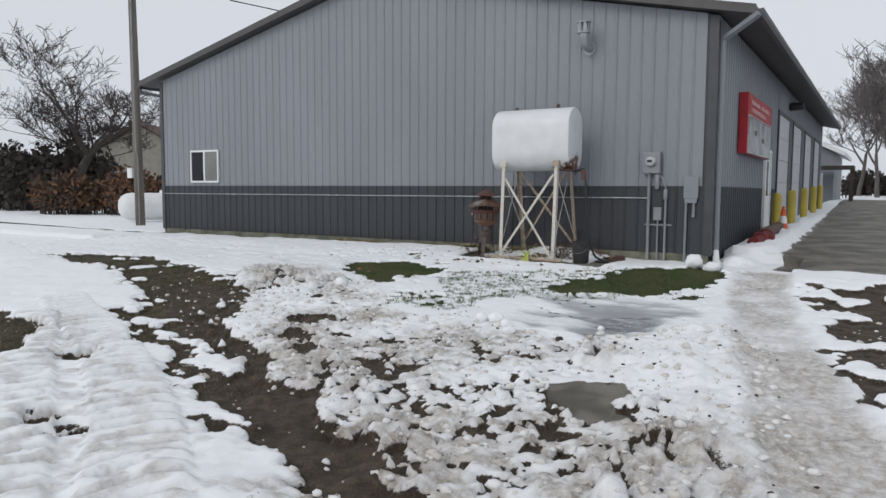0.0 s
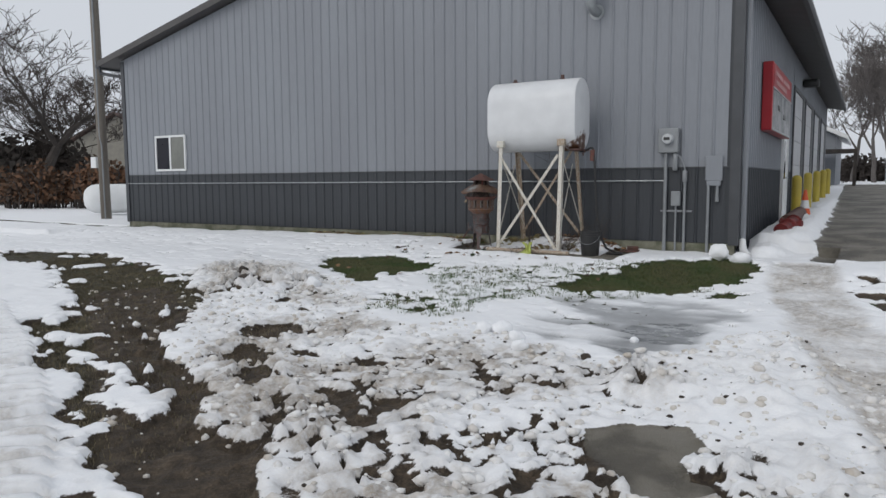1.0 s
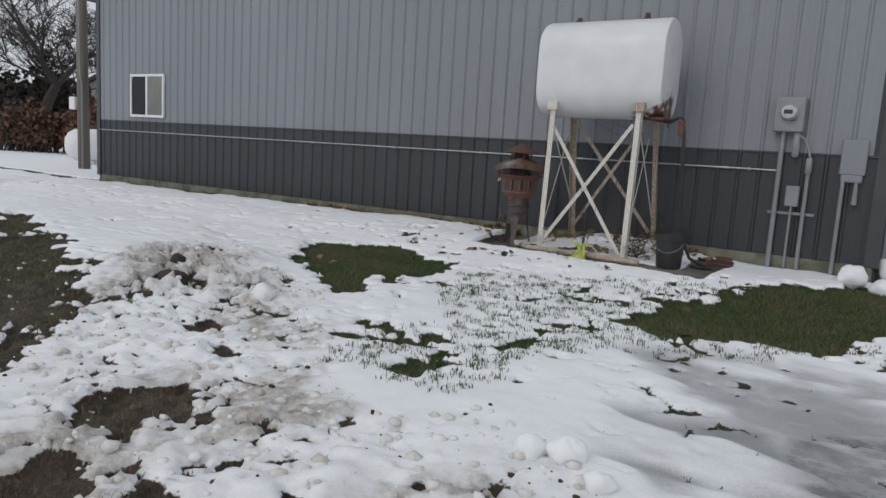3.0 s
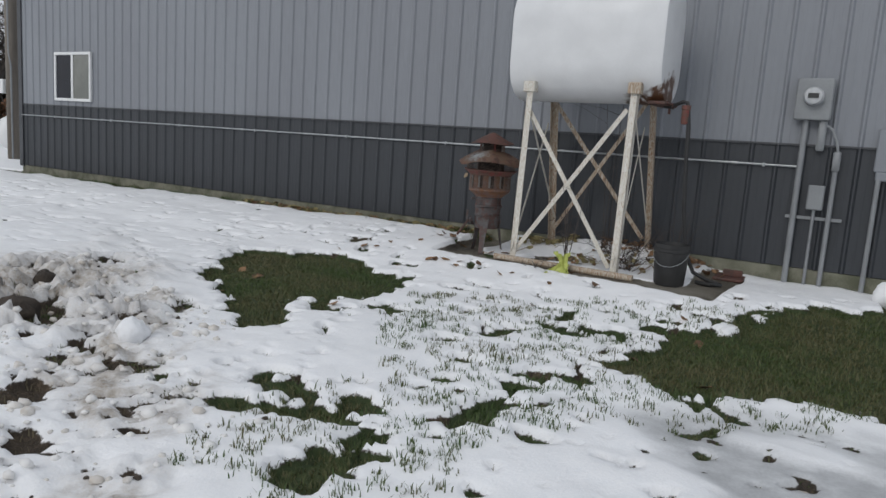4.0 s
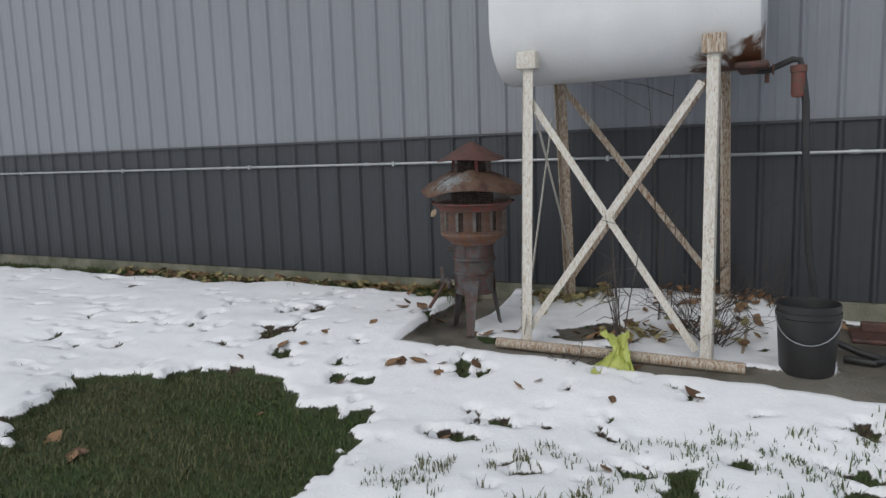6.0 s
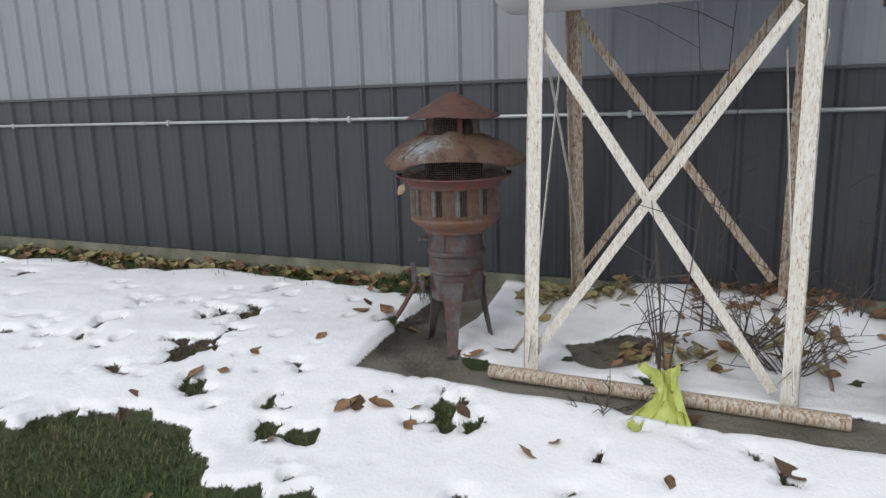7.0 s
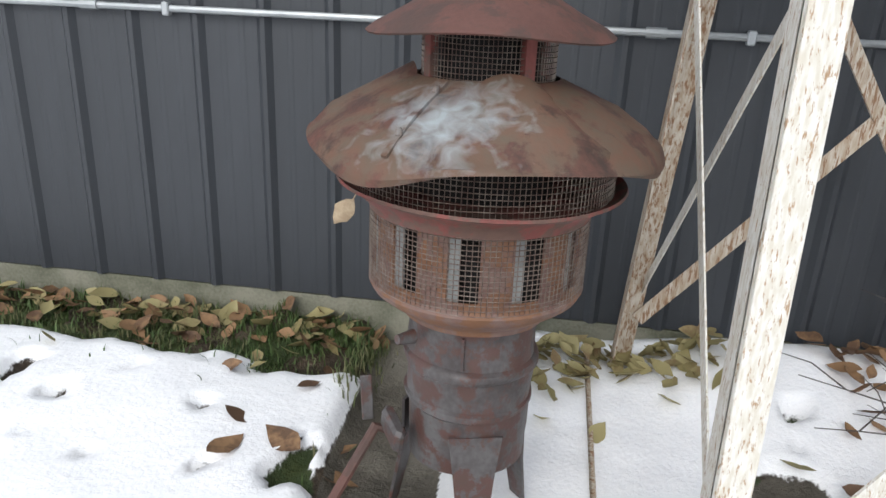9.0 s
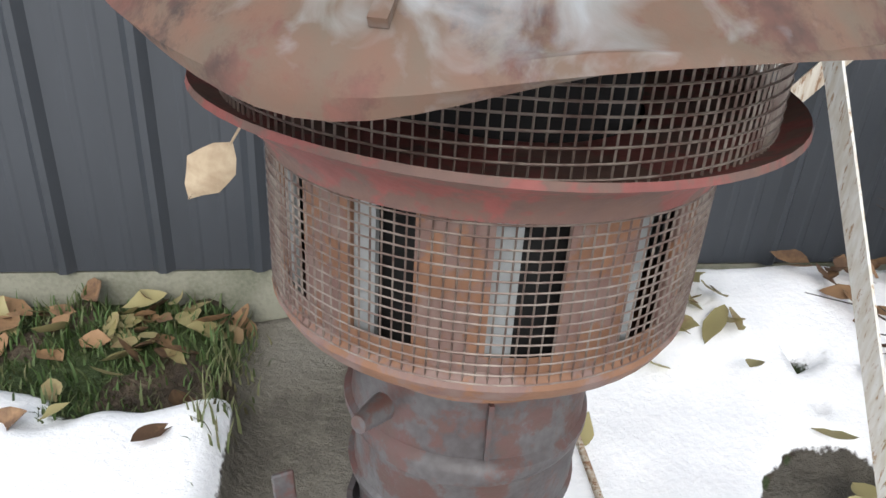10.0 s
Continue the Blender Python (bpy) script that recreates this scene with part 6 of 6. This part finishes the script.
mx_, my_ = g.uniform(-11, -2.5, 120000), g.uniform(1.5, 7.6, 120000)
sm = ground_state(mx_, my_)
okm = (sm[2] > 0.5) & ((sm[7] > 0.4) | (g.random_sample(len(mx_)) < 0.35))
blades("dead_grass", mx_[okm][:32000], my_[okm][:32000], 0.042, M_BROWNGRASS, "flattened dead brown grass in the ruts", 8)
wx, wy = g.uniform(-15.4, -5.35, 9000), 11.56 - np.abs(g.normal(0, 0.17, 9000))
ex, ey = -5.37 + g.normal(0, 0.03, 240), 11.5 - np.abs(g.normal(0, 0.25, 240))
blades("grass", ex, ey, 0.06, M_GRASS, "green grass along the edge of the slab", 10)
blades("grass", wx, wy, 0.055, M_GRASS, "uncut grass along the foot of the wall", 9)


def clods(name, x, y, smin, smax, material, label, seed, sink=0.3):
    """Small broken lumps lying about; each an uneven eight-sided pebble."""
    rnd = random.Random(seed)
    z = ground_state(x, y)[0]
    b = B()
    for px, py, pz in zip(x, y, z):
        s = smin + (smax - smin) * rnd.random() ** 3
        t = (1 + 5 ** 0.5) / 2
        ico = [(-1, t, 0), (1, t, 0), (-1, -t, 0), (1, -t, 0), (0, -1, t), (0, 1, t), (0, -1, -t), (0, 1, -t), (t, 0, -1), (t, 0, 1), (-t, 0, -1), (-t, 0, 1)]
        m = Euler((rnd.uniform(0, 6), rnd.uniform(0, 6), rnd.uniform(0, 6))).to_matrix()
        q = [m @ Vector(v) * (0.52 * s * rnd.uniform(0.7, 1.25)) for v in ico]
        b.add([(px + v.x * 1.2, py + v.y, pz + s * (0.5 - sink) + v.z * 0.75) for v in q],
              [(0, 11, 5), (0, 5, 1), (0, 1, 7), (0, 7, 10), (0, 10, 11), (1, 5, 9), (5, 11, 4), (11, 10, 2), (10, 7, 6), (7, 1, 8), (3, 9, 4), (3, 4, 2), (3, 2, 6), (3, 6, 8), (3, 8, 9), (4, 9, 5), (2, 4, 11), (6, 2, 10), (8, 6, 7), (9, 8, 1)])
    return tagged(part(name, b, material, smooth=80), label, "clods", kind="stuff")


qx, qy = g.uniform(-8, 1.8, 16000), g.uniform(0.2, 8.4, 16000)
ins = inside(qx, qy, CHURN) + 0.8 * (fbm(qx, qy, 0.7, 3) - 0.5) > -0.15
ins |= inside(qx, qy, RIGHT_BANK) > -0.2
ins |= inside(qx, qy, [(-2.5, 5.7), (-1.5, 5.1), (-0.7, 5.2), (-0.5, 4.6), (-1.8, 4.5), (-2.8, 5.3)]) > 0
qs = ground_state(qx, qy)
sel = ins & (qs[1] > 0.5) & (qs[6] < 0.3)
clods("snow_clods", qx[sel][:1900], qy[sel][:1900], 0.008, 0.038, M_DIRTYCLOD, "broken lumps of soiled snow thrown up by tyres", 31, 0.4)
sel = ins & (qs[1] > 0.5)
clods("mud_clods", qx[sel][2700:3000], qy[sel][2700:3000], 0.005, 0.018, M_SOILCLOD, "dark mud clods strewn on the snow", 32)
sel = (qs[2] > 0.5) & (qs[0] > 0)
clods("snow_clods", qx[sel][:450], qy[sel][:450], 0.006, 0.035, M_DIRTYCLOD, "crumbs of snow in the muddy ruts", 33)
def lump(name, x, y, size, material, label):
    """One weathered clod: a rounded mass with dents and a broken side, sunk into the snow."""
    rnd = random.Random(int(abs(x * 1000) + abs(y * 100)))
    ph = [rnd.uniform(0, 6.28) for k in range(8)]
    b, rows, seg = B(), 12, 20
    vs = []
    for i in range(rows + 1):
        t = math.pi * i / rows
        for k in range(seg):
            a = 2 * math.pi * k / seg
            d = Vector((math.sin(t) * math.cos(a), math.sin(t) * math.sin(a), math.cos(t)))
            r = 1 + 0.16 * math.sin(2.3 * d.x + ph[0]) * math.sin(2.9 * d.y + ph[1]) + 0.10 * math.sin(5.1 * d.x + ph[2]) * math.sin(4.7 * d.z + ph[3])
            r += 0.07 * math.sin(9.3 * d.y + ph[4]) * math.sin(8.1 * d.x + ph[5]) + 0.04 * math.sin(17 * d.z + ph[6]) * math.sin(15 * d.y + ph[7])
            vs.append((d.x * r * size * 0.62, d.y * r * size * 0.55, d.z * r * size * 0.5 + size * 0.22))
    b.add(vs, [(i * seg + k, (i + 1) * seg + k, (i + 1) * seg + (k + 1) % seg, i * seg + (k + 1) % seg) for i in range(rows) for k in range(seg)])
    ob = part(name, b, material, smooth=70)
    ob.location = (x, y, top_at(x, y))
    return tagged(ob, label, "clod")


for x, y, s, m, lab in ((-5.95, 6.31, 0.20, M_SOILCLOD, "dark clod of turned earth on the snow bank"), (-6.6, 6.85, 0.16, M_SOILCLOD, "dark clod of turned earth on the snow bank"), (-5.0, 6.45, 0.17, M_SNOWCLOD, "rounded lump of grey snow"), (-1.95, 5.36, 0.13, M_SNOWCLOD, "broken block of clean snow"),
                        (-1.75, 5.2, 0.10, M_SNOWCLOD, "broken block of clean snow"), (-1.62, 4.98, 0.10, M_SNOWCLOD, "broken block of clean snow"), (-2.1, 5.3, 0.12, M_SNOWCLOD, "broken block of clean snow"), (-0.95, 5.75, 0.06, M_SNOWCLOD, "small lump of snow on the ice"),
                        (-1.1, 5.01, 0.06, M_SOILCLOD, "small dark clod of earth"), (-0.95, 11.2, 0.22, M_SNOWCLOD, "heap of snow by the corner"), (-1.25, 11.25, 0.24, M_SNOWCLOD, "heap of snow against the wall")):
    lump("snow_lump" if m is M_SNOWCLOD else "earth_clod", x, y, s, m, lab)

# ---- twigs, weeds and the lime bag at the stand ----
def weed(name, at, n, hgt, spread, label, seed, tangle=0.0, rad=0.0035):
    rnd = random.Random(seed)
    t = thing(name, label, "weed", at)
    b = B()
    for k in range(n):
        a = rnd.uniform(0, 6.283)
        h = hgt * rnd.uniform(0.5, 1.1)
        d = Vector((math.cos(a) * spread, math.sin(a) * spread, 1))
        p = Vector((rnd.uniform(-0.04, 0.04), rnd.uniform(-0.04, 0.04), -0.01))
        pts = [p]
        for j in range(5):
            d = d + Vector((rnd.uniform(-1, 1), rnd.uniform(-1, 1), rnd.uniform(-1, 0.4))) * tangle
            pts.append(pts[-1] + d.normalized() * h / 5)
        b.tube(pts, [rad * (1 - 0.13 * j) for j in range(6)], 5)
        for j in (2, 3, 4):
            if rnd.random() < (0.75 if tangle else 0.25):
                e = pts[j] + Vector((rnd.uniform(-1, 1), rnd.uniform(-1, 1), rnd.uniform(-0.2, 0.9))).normalized() * h * 0.3
                b.tube([pts[j], (pts[j] + e) / 2 + Vector((0, 0, 0.02)), e], [rad * 0.6, rad * 0.5, rad * 0.3], 4)
    part("stem", b, M_TWIG, t)
    return t


weed("dry_weed", (-3.93, 10.34, 0.62), 7, 0.85, 0.16, "upright dark twigs growing at the base pipe", 1, 0.05, 0.005)
weed("dry_weed", (-3.80, 11.1, 0.62), 4, 1.75, 0.05, "tall thin dry stalks under the tank", 2, 0.02, 0.004)
weed("bramble", (-3.45, 10.72, 0.60), 26, 0.62, 0.75, "tangle of dry brambles inside the stand", 3, 0.42)
weed("bramble", (-3.62, 10.95, 0.62), 22, 0.70, 0.6, "tangle of dry brambles inside the stand", 4, 0.40)
weed("dry_weed", (-3.15, 11.35, 0.64), 10, 0.95, 0.35, "dry weeds by the wall", 5, 0.2)
weed("evergreen_sprig", (-4.12, 10.16, 0.56), 12, 0.22, 1.3, "small drooping dark sprig by the bag", 6, 0.25)

bag = thing("plastic_bag", "crumpled lime-yellow plastic bag caught on the base pipe", "plastic bag", (-3.89, 10.13, 0.55))
rnd = random.Random(5)
b = B()
nu, nv = 15, 19
vs = []
for j in range(nv):
    v = j / (nv - 1)
    for i in range(nu):
        u = i / (nu - 1) - 0.5
        wd = 0.13 + 0.05 * math.sin(v * 7) - 0.04 * v
        fold = 0.022 * math.sin(u * 19 + v * 6) + 0.014 * math.sin(u * 33 - v * 13)
        x = u * wd * 1.4 + 0.05 * v * math.sin(v * 4) - 0.03 * (1 - v)
        y = -0.10 * (1 - v) + 0.10 * v + fold
        z = 0.01 + 0.19 * v ** 0.9 + 0.03 * math.sin(u * 9 + v * 5) * v + fold * 0.5
        vs.append((x, y, z))
b.add(vs, [(j * nu + i, j * nu + i + 1, j * nu + nu + i + 1, j * nu + nu + i) for j in range(nv - 1) for i in range(nu - 1)])
sheet = part("sheet", b, M_RAG, bag)
b = B()
b.add([(x * 0.7 + 0.03, y - 0.05, z * 0.55 + 0.0) for x, y, z in vs], [(j * nu + i, j * nu + i + 1, j * nu + nu + i + 1, j * nu + nu + i) for j in range(nv - 1) for i in range(nu - 1)])
part("torn_end", b, M_RAG, bag)
hang = new("hanging_leaf", mesh_of("hanging_leaf", B().add(*leaf_mesh(77, 0.036)).tube([(-0.035, 0, 0), (-0.07, 0.004, -0.004), (-0.095, 0.0, 0.0)], 0.0012, 5), M_PALELEAF, 60))
hang.matrix_basis = Matrix.Translation((HX - 0.262, HY - 0.07, 1.395)) @ Euler((1.4, 0.9, 2.9)).to_matrix().to_4x4()
tagged(hang, "pale dry leaf caught on the heater's wire screen", "leaf")


# ---- pieces of the gable wall ----
count = 16
wide = 4 * RIB
low = [gable_panel(XL - 0.03, wide, ZB, lambda x: ZW - 0.012)]
low_mesh = mesh_of("siding_panel", low[0], M_DARK, 0)
for k in range(count):
    ob = new("siding_panel", low_mesh)
    ob.parent, ob.location = wall_s, (k * wide, 0, 0)
    x0 = XL - 0.03 + k * wide
    part("siding_panel", gable_panel(x0, wide, ZW + 0.006, lambda x: roof_z(x) - 0.01), M_LIGHT, wall_s, smooth=0)
